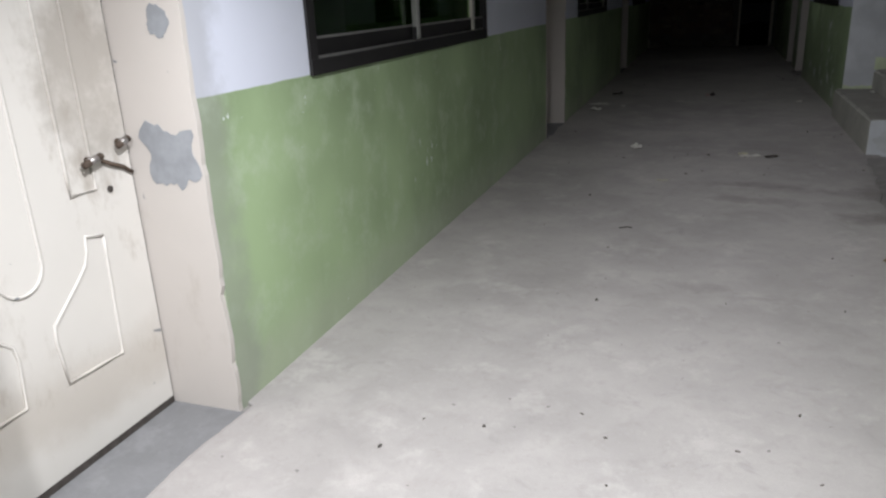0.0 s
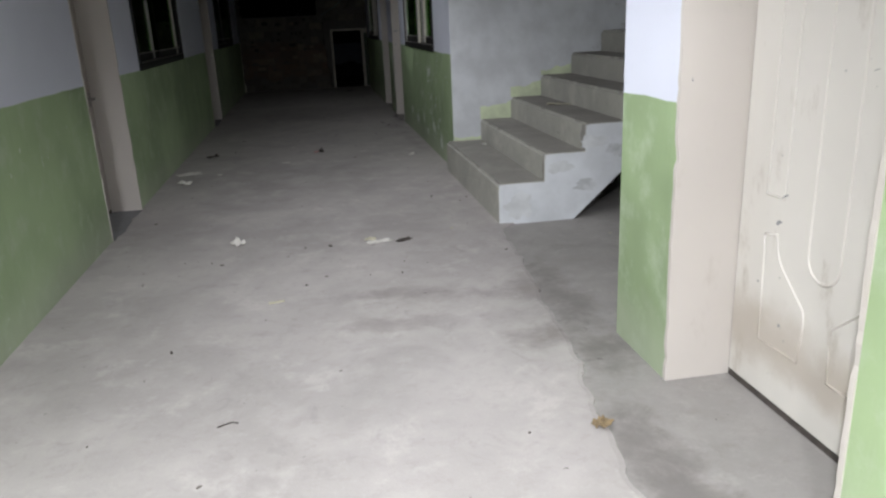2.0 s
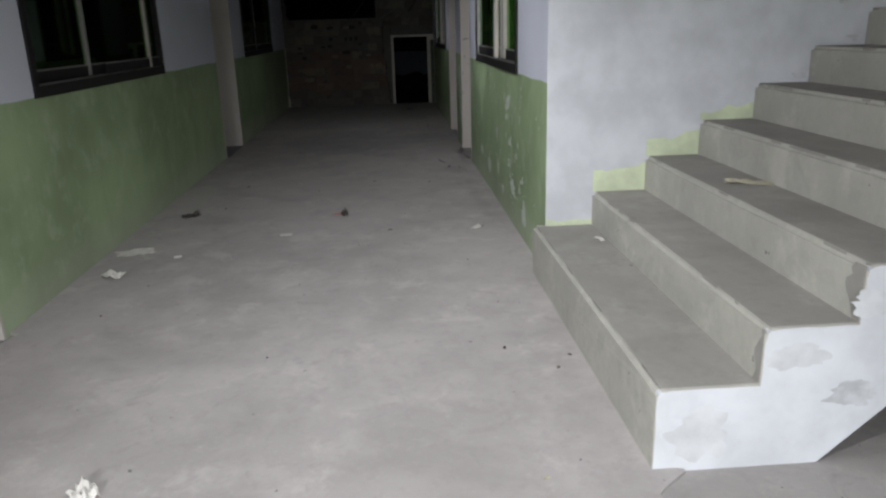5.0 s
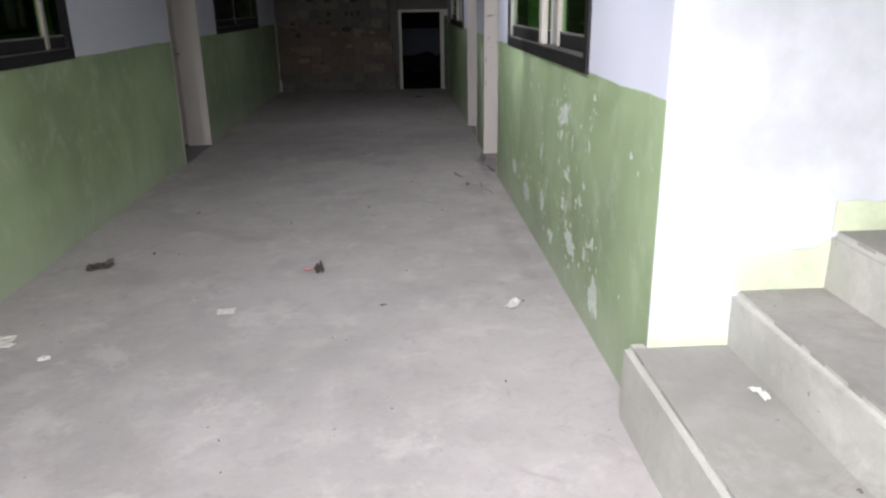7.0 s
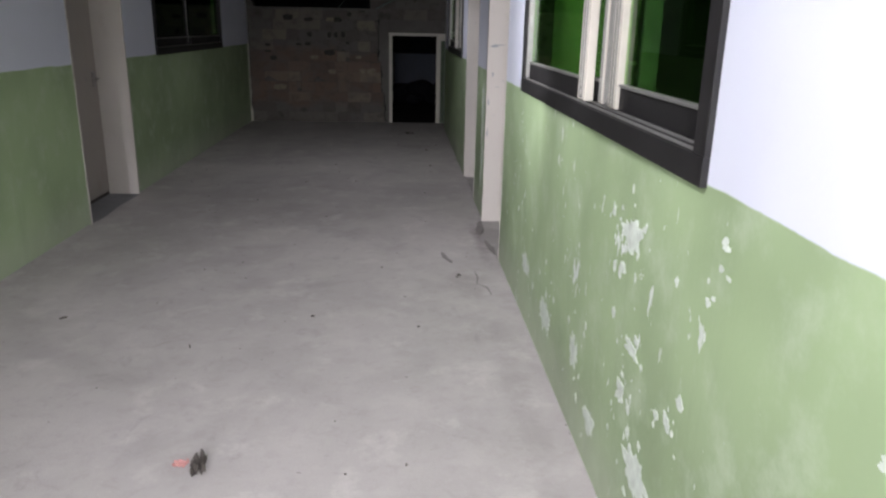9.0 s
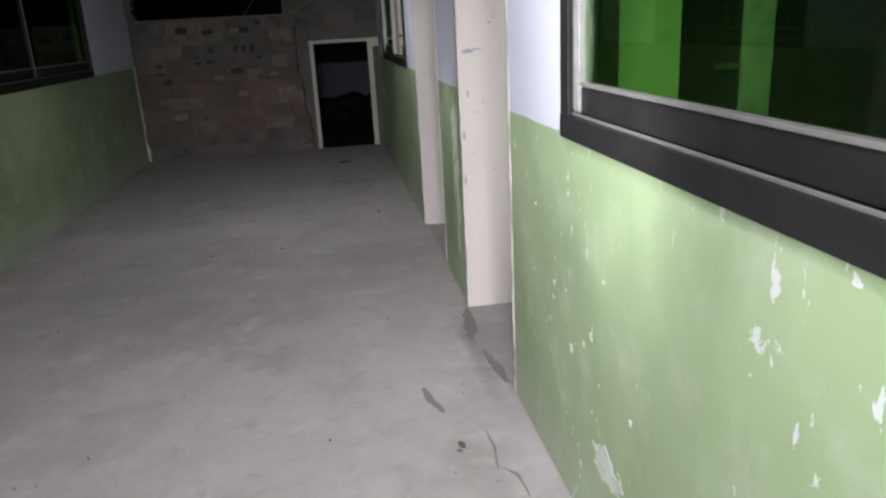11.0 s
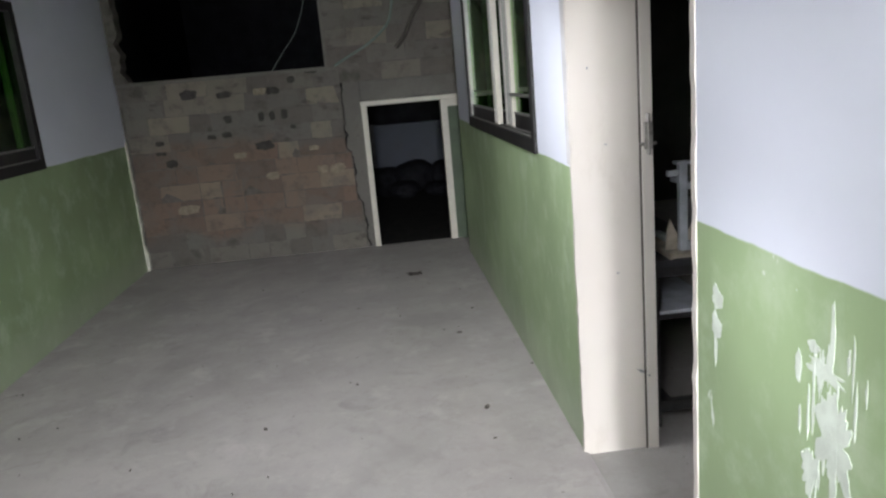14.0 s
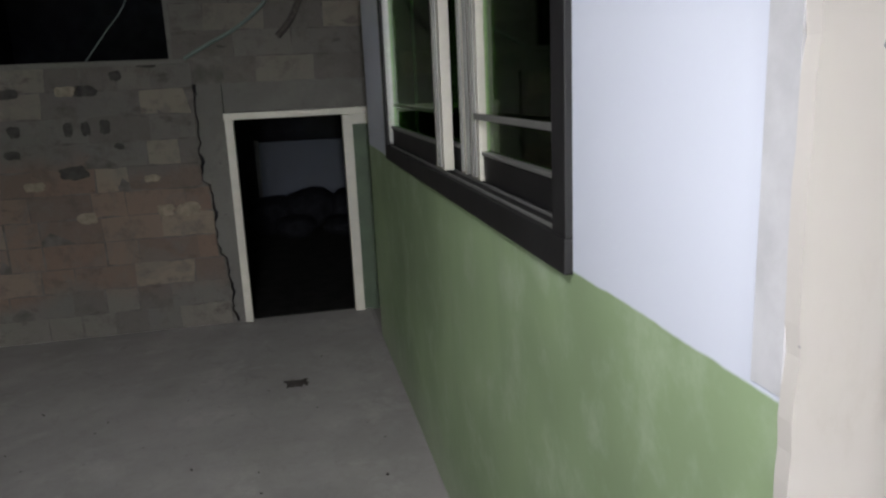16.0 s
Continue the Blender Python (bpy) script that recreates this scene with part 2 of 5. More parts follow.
PAINT_LEFT = wall_paint("paint_left", [(-2, 8, 0.12, 0.5)], smear=2.5)
PAINT_RIGHT = wall_paint("paint_right", [(9.9, 10.8, 0.35, 0.6), (10.9, 12.5, 0.75, 0.55), (12.5, 14.2, 0.42, 0.42), (14.8, 15.7, 0.4, 0.6)])
PAINT_ROOM = wall_paint("paint_room", [])
STAIR_WHITE = plain("stair_whitewash", (0.58, 0.595, 0.63), 0.7, vary=0.10, scale=3.5, bump=0.4, spec=0.25)
SKIRT_GREEN = plain("pale_green_skirt", (0.56, 0.62, 0.44), 0.6, vary=0.15, scale=5.0, bump=0.3)
CREAM = tube_paint("cream_gloss", (0.54, 0.50, 0.468), 0.24)
CREAM_DOOR = tube_paint("cream_door_paint", (0.62, 0.59, 0.555), 0.5, foot=0.55)
CREAM_LOCK = tube_paint("cream_door_handled", (0.64, 0.61, 0.575), 0.5, foot=0.35, lock=(2.33, 1.30))
RUST = plain("rusty_iron", (0.085, 0.060, 0.045), 0.8, 0.3, 0.4, 40.0, 0.5)
CREAM_CLEAN = tube_paint("cream_door_clean", (0.57, 0.535, 0.50), 0.10)
LEAF_WHITE = tube_paint("white_door_paint", (0.76, 0.74, 0.71), 0.06)
BROWN_DOOR = tube_paint("grey_brown_door_paint", (0.36, 0.32, 0.29), 0.5)
SCREED = concrete("cement_screed", (0.405, 0.380, 0.369), [
    (1.08, 5.55, 0.20, 0.16, 0.75), (1.18, 6.25, 0.16, 0.28, 0.6), (0.30, 6.35, 0.35, 0.10, 0.55), (0.35, 5.92, 0.30, 0.10, 0.5),
    (0.75, 6.2, 0.25, 0.12, 0.4), (0.05, 4.12, 0.16, 0.07, 0.35), (-0.7, 9.6, 0.5, 0.2, 0.18), (0.9, 11.0, 0.25, 0.12, 0.16), (1.25, 12.0, 0.06, 0.8, 0.2), (1.15, 13.4, 0.12, 0.25, 0.25), (1.32, 14.3, 0.05, 0.5, 0.6)])
SUBFLOOR = concrete("rough_concrete", (0.320, 0.304, 0.293), [(1.12, 4.2, 0.14, 0.75, 0.7), (1.25, 5.4, 0.22, 0.30, 0.7), (1.3, 6.2, 0.15, 0.5, 0.6)])
THRESHOLD = concrete("bare_shaded_cement", (0.225, 0.225, 0.232))
MARK = concrete("broken_screed", (0.215, 0.200, 0.192))
# dust, plus the weak grazing light on the treads darkened into the colour
TREAD = concrete("dusty_dimmed_cement", (0.315, 0.302, 0.28))
RISER = concrete("stair_cement", (0.45, 0.44, 0.40))
RUBBED = plain("rubbed_whitewash", (0.545, 0.555, 0.575), 0.8, 0.0, 0.14, 5.0, 0.5, 0.2)
SMUDGE = plain("grey_smudge", (0.505, 0.515, 0.54), 0.85, 0.0, 0.2, 9.0, 0.3, 0.2)
CEILING = plain("ceiling_board", (0.55, 0.54, 0.52), 0.85, vary=0.08, scale=2.0)
MORTAR = plain("rough_mortar", (0.108, 0.099, 0.091), 0.95, vary=0.3, scale=9.0, bump=1.0, spec=0.1)
RENDER = concrete("cement_render", (0.135, 0.127, 0.118))
BLOCKS = block_material("laterite_block")
PLASTER_EDGE = plain("broken_plaster", (0.55, 0.53, 0.46), 0.9, vary=0.25, scale=14, bump=0.8)
BRONZE = plain("dark_bronze_aluminium", (0.016, 0.015, 0.0155), 0.55, 0.0, 0.2, 8.0, 0.1, 0.25)
SILVER = plain("silver_aluminium", (0.23, 0.226, 0.215), 0.4, 0.4, 0.10, 20.0, 0.05)
ALU_CREAM = plain("cream_aluminium", (0.46, 0.43, 0.375), 0.45, 0.0, 0.06, 9.0, 0.05)
GLASS = glass("green_tinted_glass", (0.38, 0.64, 0.28))
STEEL = plain("worn_steel", (0.33, 0.31, 0.30), 0.4, 0.8, 0.3, 30.0, 0.2)
BLACK = plain("black_steel", (0.025, 0.024, 0.025), 0.5, 0.0, 0.3, 20.0, 0.15)
HOLLOW = plain("hollow_shade", (0.052, 0.048, 0.045), 0.95, 0.0, 0.3, 20.0, 0.5, 0.1)
TAN_CHIP = plain("tan_broken_block", (0.215, 0.178, 0.142), 0.95, 0.0, 0.25, 16.0, 0.6, 0.1)
# dark tone that puts the rooms' lack of light into the walls
DIM = plain("unlit_room_tone", (0.075, 0.085, 0.070), 0.8, 0.0, 0.25, 2.0, 0.2, 0.2)
GREY_PAINT = plain("pale_grey_paint", (0.42, 0.45, 0.50), 0.5, 0.0, 0.2, 12.0, 0.2)
PLY = plain("worn_plywood", (0.42, 0.37, 0.31), 0.7, 0.0, 0.3, 11.0, 0.3)
# near-black: the darkness of unlit places is put into the colour
UNLIT_BLACK = plain("unlit_black_plaster", (0.010, 0.010, 0.012), 0.9, 0.0, 0.3, 5.0, 0.2, 0.1)
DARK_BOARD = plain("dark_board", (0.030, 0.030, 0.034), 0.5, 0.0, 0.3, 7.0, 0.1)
PAPER = plain("dirty_paper", (0.56, 0.54, 0.51), 0.85, 0.0, 0.1, 25.0, 0.2)
DARK_BIT = plain("dark_rubbish_and_gaps", (0.06, 0.05, 0.045), 0.8, 0.0, 0.3, 30.0, 0.3)
CRUMB = plain("grey_brown_crumb", (0.125, 0.110, 0.100), 0.9, 0.0, 0.3, 40.0, 0.4)
LEAF = plain("dry_leaf", (0.20, 0.145, 0.08), 0.8, 0.0, 0.3, 30.0, 0.3)
RED_BIT = plain("red_wrapper", (0.50, 0.24, 0.23), 0.5, 0.0, 0.2, 30.0, 0.1)
ROOM_GREEN = plain("bright_green_paint", (0.74, 0.86, 0.62), 0.5, 0.0, 0.08, 3.0, 0.1)
PALE_BLUE = plain("faint_blue_patch", (0.033, 0.041, 0.064), 0.6, 0.0, 0.1, 3.0, 0.1)
SIDE_GREEN = plain("dark_green_strip", (0.045, 0.070, 0.038), 0.6, 0.0, 0.2, 6.0, 0.2)
BAND = plain("greyish_plaster", (0.47, 0.46, 0.48), 0.8, 0.0, 0.12, 9.0, 0.2)
WRAP = plain("faded_wrapper", (0.42, 0.395, 0.30), 0.7, 0.0, 0.2, 25.0, 0.2)
# near-black, so the added heap reads as an unlit outline
SACK = plain("unlit_heap_black", (0.011, 0.011, 0.014), 0.9, 0.0, 0.3, 12.0, 0.5, 0.1)
# store floor, its lack of light put into the colour
STORE_FLOOR = plain("unlit_store_floor", (0.020, 0.019, 0.018), 0.95, 0.0, 0.3, 8.0, 0.5, 0.1)
FLAKE = plain("bare_white_plaster", (0.54, 0.59, 0.53), 0.85, 0.0, 0.12, 18.0, 0.3)
HOSE = plain("grey_green_pipe", (0.105, 0.135, 0.125), 0.5, 0.0, 0.1, 20.0, 0.1)
BARE_GREY = plain("bare_grey_filler", (0.27, 0.28, 0.30), 0.8, 0.0, 0.12, 14.0, 0.25)


# ---- mesh helpers ----
def box(bm, x0, x1, y0, y1, z0, z1, bevel=0.0):
    made = bmesh.ops.create_cube(bm, size=1.0, matrix=Matrix.LocRotScale(((x0 + x1) / 2, (y0 + y1) / 2, (z0 + z1) / 2), None, (abs(x1 - x0), abs(y1 - y0), abs(z1 - z0))))
    if bevel > 0:
        edges = list({e for v in made["verts"] for e in v.link_edges})
        bmesh.ops.bevel(bm, geom=edges, offset=bevel, segments=2, affect="EDGES", profile=0.6)
    return bm


def boxed(*b, bevel=0.0):
    return box(bmesh.new(), *b, bevel=bevel)


def rod(bm, a, b, r, sides=10):
    a, b = Vector(a), Vector(b)
    d = b - a
    turn = d.to_track_quat("Z", "Y").to_matrix().to_4x4()
    bmesh.ops.create_cone(bm, cap_ends=True, segments=sides, radius1=r, radius2=r, depth=d.length, matrix=Matrix.Translation((a + b) / 2) @ turn)
    return bm


def tube(bm, points, r, sides=6):
    """A tube along a line of points."""
    pts = [Vector(p) for p in points]
    rings = []
    for i, p in enumerate(pts):
        d = (pts[min(i + 1, len(pts) - 1)] - pts[max(i - 1, 0)]).normalized()
        side = d.cross(Vector((0.31, 0.87, 0.38))).normalized()
        up = d.cross(side)
        rings.append([bm.verts.new(p + r * (math.cos(a) * side + math.sin(a) * up)) for a in (2 * math.pi * k / sides for k in range(sides))])
    for a, b in zip(rings, rings[1:]):
        for k in range(sides):
            bm.faces.new((a[k], a[(k + 1) % sides], b[(k + 1) % sides], b[k]))
    bm.faces.new(rings[0][::-1])
    bm.faces.new(rings[-1])
    return bm


def part(name, bm, material, parent=None, label="", smooth=False):
    bmesh.ops.recalc_face_normals(bm, faces=bm.faces)
    me = bpy.data.meshes.new(name)
    bm.to_mesh(me)
    bm.free()
    me.materials.append(material)
    if smooth:
        for p in me.polygons:
            p.use_smooth = True
    ob = new(name, me)
    if parent is not None:
        ob.parent = parent
    if label:
        ob["label"] = label
    return ob


def thing(name, label, category, kind="", group=""):
    return tagged(new(name), label, category, group, kind)


def structure(name, bm, material, label, category):
    return tagged(part(name, bm, material), label, category, "", "structure")


# ---- plan ----
XL, XR, TH, HIGH, YS, YE = -1.60, 1.40, 0.30, 3.0, -1.6, 21.0
DOORS_L = [(1.45, 2.50), (8.10, 9.165), (14.757, 15.835)]
DOORS_R = [(3.93, 5.02), (13.885, 14.95), (15.66, 16.762)]
WINS_L = [(3.267, 5.924), (9.976, 12.583), (16.627, 19.309)]
WINS_R = [(10.762, 13.230), (17.327, 19.640)]
WALL = 0.14
DOOR_TOP, SILL, WIN_TOP = 2.08, 1.165, 2.25
STAIR_N, STAIR_F = 7.615, 9.766
STAIRWELL_N = 5.53


def long_wall(name, x_face, sign, y0, y1, doors, wins, paint, label):
    """A wall along y, cut by doors and windows; sign points away from the corridor."""
    bm = bmesh.new()
    cuts = sorted([(a, b, 0) for a, b in doors] + [(a, b, 1) for a, b in wins])
    xa, xb = x_face, x_face + sign * WALL
    at = y0
    for a, b, is_win in cuts:
        box(bm, xa, xb, at, a, -0.03, HIGH)
        if is_win:
            box(bm, xa, xb, a, b, -0.03, SILL)
            box(bm, xa, xb, a, b, WIN_TOP, HIGH)
        else:
            box(bm, xa, xb, a, b, DOOR_TOP, HIGH)
        at = b
    box(bm, xa, xb, at, y1, -0.03, HIGH)
    bmesh.ops.remove_doubles(bm, verts=bm.verts, dist=0.0005)
    return structure(name, bm, paint, label, "wall")


long_wall("wall_west", XL, -1, YS, YE + 0.16, DOORS_L, WINS_L, PAINT_LEFT, "plastered corridor wall painted white over a green dado")
long_wall("wall_east_south", XR, 1, YS, STAIRWELL_N, DOORS_R[:1], [], PAINT_RIGHT, "plastered wall painted white over a green dado")
long_wall("wall_east_north", XR, 1, STAIR_F, YE - 0.55, DOORS_R[1:], WINS_R, PAINT_RIGHT, "plastered wall, white over flaking green dado")
structure("wall_east_end", boxed(XR + 0.062, XR + TH, YE - 0.55, YE + 0.9, -0.03, HIGH), PAINT_RIGHT, "green-painted end of the wall", "wall")
# painted near-black so the space past the opening reads as unlit
structure("wall_west_end", boxed(XL - WALL, XL, YE + 0.161, YE + 0.9, -0.03, HIGH), UNLIT_BLACK, "wall beyond the block wall, painted near-black as unlit", "wall")
structure("wall_south", boxed(-5.6, 6.0, YS - 0.2, YS, -0.03, HIGH), PAINT_ROOM, "painted wall closing the corridor", "wall")


def screed_edge(y):
    e = [(-2, 0.99), (4.5, 0.99), (4.75, 1.02), (5.25, 1.11), (6.0, 1.19), (7.0, 1.28), (7.5, 1.33), (7.6, 1.45), (9.8, 1.45), (13.7, 1.42), (14.0, 1.40), (14.45, 1.33), (14.9, 1.38), (15.1, 1.42), (30, 1.42)]
    for (a, p), (b, q) in zip(e, e[1:]):
        if a <= y <= b:
            return p + (q - p) * (y - a) / (b - a)
    return 1.42


def screed():
    bm = bmesh.new()
    prev = None
    y = YS
    while y <= YE + 0.06:
        wob = 0.02 * noise.noise(Vector((3.1, y * 2.1, 0))) + 0.022 * noise.noise(Vector((7.7, y * 7.0, 1.0))) + 0.010 * noise.noise(Vector((1.3, y * 23.0, 4.0)))
        inside = screed_edge(y) < 1.39
        xr = screed_edge(y) + (wob * 1.4 if inside else 0)
        at_door = any(a - 0.04 < y < b + 0.04 for a, b in DOORS_L)
        xl = XL + 0.012 + wob * 1.1 if at_door else XL - 0.05
        row = [bm.verts.new((xl, y, -0.03)), bm.verts.new((xl + 0.004, y, -0.004)), bm.verts.new((xl + 0.02, y, 0)),
               bm.verts.new((xr - 0.03, y, 0)), bm.verts.new((xr - 0.006, y, -0.005)), bm.verts.new((xr, y, -0.03))]
        if prev:
            for k in range(5):
                bm.faces.new((prev[k], prev[k + 1], row[k + 1], row[k]))
        prev = row
        y += 0.04
    return bm


structure("floor", screed(), SCREED, "worn grey cement screed floor with stains", "floor")
structure("floor_base", boxed(-5.6, 6.0, YS, 27.0, -0.25, -0.015), SUBFLOOR, "rough concrete slab under the screed", "floor")
structure("ceiling", boxed(-5.6, 6.0, YS - 0.2, 27.0, HIGH, HIGH + 0.15), CEILING, "plain ceiling above the corridor", "ceiling")

# bare cement in the west wall's doorways, recess shade darkened into its colour
for i, (a, b) in enumerate(DOORS_L):
    structure(f"threshold_{i + 1}", boxed(XL - 0.30, XL + 0.06, a + 0.022, b - 0.022, -0.02, -0.0105), THRESHOLD, "bare cement threshold darkened for the recess shade", "threshold")

# rooms on both sides, closed off; their lack of light is painted in
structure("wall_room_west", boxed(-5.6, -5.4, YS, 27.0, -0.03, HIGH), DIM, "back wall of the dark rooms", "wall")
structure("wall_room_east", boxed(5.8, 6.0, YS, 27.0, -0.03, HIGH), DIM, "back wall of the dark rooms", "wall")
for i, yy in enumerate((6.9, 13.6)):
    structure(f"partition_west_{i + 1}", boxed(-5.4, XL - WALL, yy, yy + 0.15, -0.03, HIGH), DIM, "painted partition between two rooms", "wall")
structure("partition_east_1", boxed(XR + WALL, 5.8, STAIRWELL_N - 0.2, STAIRWELL_N, -0.03, HIGH), PAINT_ROOM, "painted partition beside the stairwell", "wall")
structure("partition_east_2", boxed(XR + WALL, 5.8, STAIR_F, STAIR_F + 0.2, -0.03, HIGH), STAIR_WHITE, "whitewashed wall beside the stairs", "wall")
structure("partition_east_3", boxed(XR + WALL, 1.90, 13.56, 13.70, -0.03, HIGH), ROOM_GREEN, "short partition painted bright green", "wall")
# near-black partition added where the room runs into darkness
structure("partition_east_4", boxed(2.24, 5.8, 13.58, 13.70, -0.03, HIGH), DARK_BOARD, "partition painted near-black for the unlit space beyond", "wall")
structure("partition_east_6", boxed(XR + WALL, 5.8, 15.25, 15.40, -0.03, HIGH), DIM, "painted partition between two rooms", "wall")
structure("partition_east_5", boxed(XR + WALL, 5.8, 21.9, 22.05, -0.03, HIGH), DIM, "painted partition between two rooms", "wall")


# ---- stairs ----
def side_patch(x, z, rx, rz, y, seed, n=34):
    """A thin ragged patch on a face that looks towards the corridor's start."""
    bm = bmesh.new()
    rim = []
    for k in range(n):
        a = 2 * math.pi * k / n
        q = 1 + 0.45 * noise.noise(Vector((math.cos(a) * 1.5, math.sin(a) * 1.5, seed))) + 0.3 * noise.noise(Vector((math.cos(a) * 4, math.sin(a) * 4, seed + 5))) + 0.12 * noise.noise(Vector((math.cos(a) * 11, math.sin(a) * 11, seed)))
        rim.append((x + rx * q * math.cos(a), max(0.004, z + rz * q * math.sin(a))))
    f = [bm.verts.new((px, y - 0.0012, pz)) for px, pz in rim]
    g = [bm.verts.new((px, y + 0.003, pz)) for px, pz in rim]
    bm.faces.new(f)
    for k in range(n):
        bm.faces.new((f[k], f[(k + 1) % n], g[(k + 1) % n], g[k]))
    return bm


def stairs():
    st = thing("staircase", "bare cement staircase with whitewashed side and chipped steps", "staircase", "structure")
    rises = [0.302] + [0.206] * 12
    fronts = [1.33] + [1.69 + 0.323 * k for k in range(12)]
    tops = np.cumsum(rises)
    for i, (xf, top) in enumerate(zip(fronts, tops)):
        xn = fronts[i + 1] if i + 1 < len(fronts) else xf + 0.32
        low = max(-0.02, top - 0.30) if i else -0.02
        bm = boxed(xf, xn + 0.02, STAIR_N + 0.004, STAIR_F - 0.003 if i else STAIR_F + 0.03, low, top)
        edges = [e for e in bm.edges if all(v.co.x < xf + 0.001 for v in e.verts) and all(v.co.z > top - 0.001 for v in e.verts)]
        bmesh.ops.subdivide_edges(bm, edges=edges, cuts=24)
        ed = [e for e in bm.edges if all(v.co.x < xf + 0.001 for v in e.verts) and all(v.co.z > top - 0.001 for v in e.verts)]
        bmesh.ops.bevel(bm, geom=ed, offset=0.020, segments=3, affect="EDGES")
        for v in bm.verts:
            if v.co.x < xf + 0.03 and v.co.z > top - 0.03:
                v.co += Vector((0.007, 0, -0.006)) * abs(noise.noise(Vector((i * 3.0, v.co.y * 6.0, 1.0))) + 0.4 * noise.noise(Vector((i * 3.0, v.co.y * 19.0, 4.0))))
        sp = part("step", bm, RISER, st)
        part("tread", boxed(xf + 0.0215, xn + 0.003, STAIR_N + 0.018, STAIR_F - 0.006, top - 0.013, top + 0.0015), TREAD, sp, "dusty grey tread, darkened for grazing light")
    # the side: a sawtooth above, a sloping soffit below
    outline = [(1.335, -0.02)]
    for i, (xf, top) in enumerate(zip(fronts, tops)):
        outline += [(xf + 0.004, (tops[i - 1] if i else 0) - 0.004), (xf + 0.004, top - 0.004)]
    end = fronts[-1] + 0.32
    outline += [(end, tops[-1] - 0.004), (end, 0.856 + (end - 3.138) * 0.64), (3.138, 0.856), (2.295, 0.318), (1.92, -0.02)]
    worn = []
    for k, (p0, p1) in enumerate(zip(outline, outline[1:] + outline[:1])):
        length = math.hypot(p1[0] - p0[0], p1[1] - p0[1])
        m = max(1, int(length / 0.045)) if k < len(outline) - 5 else 1
        for j in range(m):
            f = j / m
            px, pz = p0[0] + (p1[0] - p0[0]) * f, p0[1] + (p1[1] - p0[1]) * f
            if m > 1:
                px += 0.005 * noise.noise(Vector((px * 19, pz * 19, 3.0)))
                pz += 0.004 * noise.noise(Vector((px * 19, pz * 19, 8.0)))
                if j == 0 and k % 2 == 0:
                    px, pz = px + 0.008, pz - 0.007
            worn.append((px, pz))
    outline = worn
    bm = bmesh.new()
    a = [bm.verts.new((px, STAIR_N, pz)) for px, pz in outline]
    b = [bm.verts.new((px, STAIR_N + 0.03, pz)) for px, pz in outline]
    bm.faces.new(a)
    bm.faces.new(b[::-1])
    for k in range(len(a)):
        bm.faces.new((a[k], a[(k + 1) % len(a)], b[(k + 1) % len(a)], b[k]))
    part("stringer", bm, STAIR_WHITE, st, "whitewashed side of the flight")
    # plaster broken away at the open ends of the risers, down to darker cement
    for i, (xf, top) in enumerate(zip(fronts[1:9], tops[1:9])):
        low = tops[i]
        zs = [low + 0.004 + (top - low - 0.012) * k / 9 for k in range(10)]
        inner = [STAIR_N + 0.045 + 0.012 * (i % 3) + 0.055 * noise.noise(Vector((i * 2.3, z * 9.0, 5.0))) + 0.03 * noise.noise(Vector((i * 2.3, z * 31.0, 7.0))) for z in zs]
        rim = [(STAIR_N + 0.006, zs[0])] + [(max(STAIR_N + 0.014, w), z) for w, z in zip(inner, zs)] + [(STAIR_N + 0.006, zs[-1])]
        bm = bmesh.new()
        fa = [bm.verts.new((xf - 0.0022, py, pz)) for py, pz in rim]
        fb = [bm.verts.new((xf + 0.003, py, pz)) for py, pz in rim]
        bm.faces.new(fa)
        for k in range(len(rim)):
            bm.faces.new((fa[k], fa[(k + 1) % len(rim)], fb[(k + 1) % len(rim)], fb[k]))
        part("worn_end", bm, TREAD, st, "bare cement where plaster broke off")
    # smudged whitewash and cement on the open side: x, z, half-width, half-height
    for k, (cx, cz, rx, rz, m) in enumerate(((1.50, 0.12, 0.12, 0.09, RUBBED), (1.80, 0.40, 0.10, 0.05, RUBBED), (2.08, 0.58, 0.12, 0.05, RUBBED), (2.44, 0.79, 0.13, 0.05, RUBBED),
                                             (2.82, 0.99, 0.12, 0.05, RUBBED), (2.30, 0.50, 0.11, 0.05, SMUDGE), (2.66, 0.71, 0.13, 0.05, SMUDGE), (3.10, 1.05, 0.15, 0.05, SMUDGE), (2.02, 0.25, 0.09, 0.05, SMUDGE))):
        part("worn_patch", side_patch(cx, cz, rx, rz, STAIR_N, k * 3.9), m, st, "rubbed patch in the whitewash")
    # painted skirt on the wall above the treads
    for i, (xf, top) in enumerate(zip(fronts[:4], tops[:4])):
        xn = fronts[i + 1]
        x0, x1, high = (xf if i else XR + 0.004), xn, (0.15, 0.125, 0.105, 0.05)[i] if i else 0.035
        m = 12
        rim = [(x0, top + 0.0005), (x1, top + 0.0005)]
        for k in range(m, -1, -1):
            px = x0 + (x1 - x0) * k / m
            slope = 0.05 * (k / m) ** 2 if i else 0.0
            rim.append((px, top + max(0.006, high + slope + 0.035 * noise.noise(Vector((px * 9.0, i * 2.0, 3.0))) + 0.014 * noise.noise(Vector((px * 33.0, i * 2.0, 8.0))))))
        bm = bmesh.new()
        f = [bm.verts.new((px, STAIR_F - 0.0062, pz)) for px, pz in rim]
        g = [bm.verts.new((px, STAIR_F - 0.0035, pz)) for px, pz in rim]
        bm.faces.new(f)
        for k in range(len(rim)):
            bm.faces.new((f[k], f[(k + 1) % len(rim)], g[(k + 1) % len(rim)], g[k]))
        part("skirt", bm, SKIRT_GREEN, st, "pale green brushed skirt")
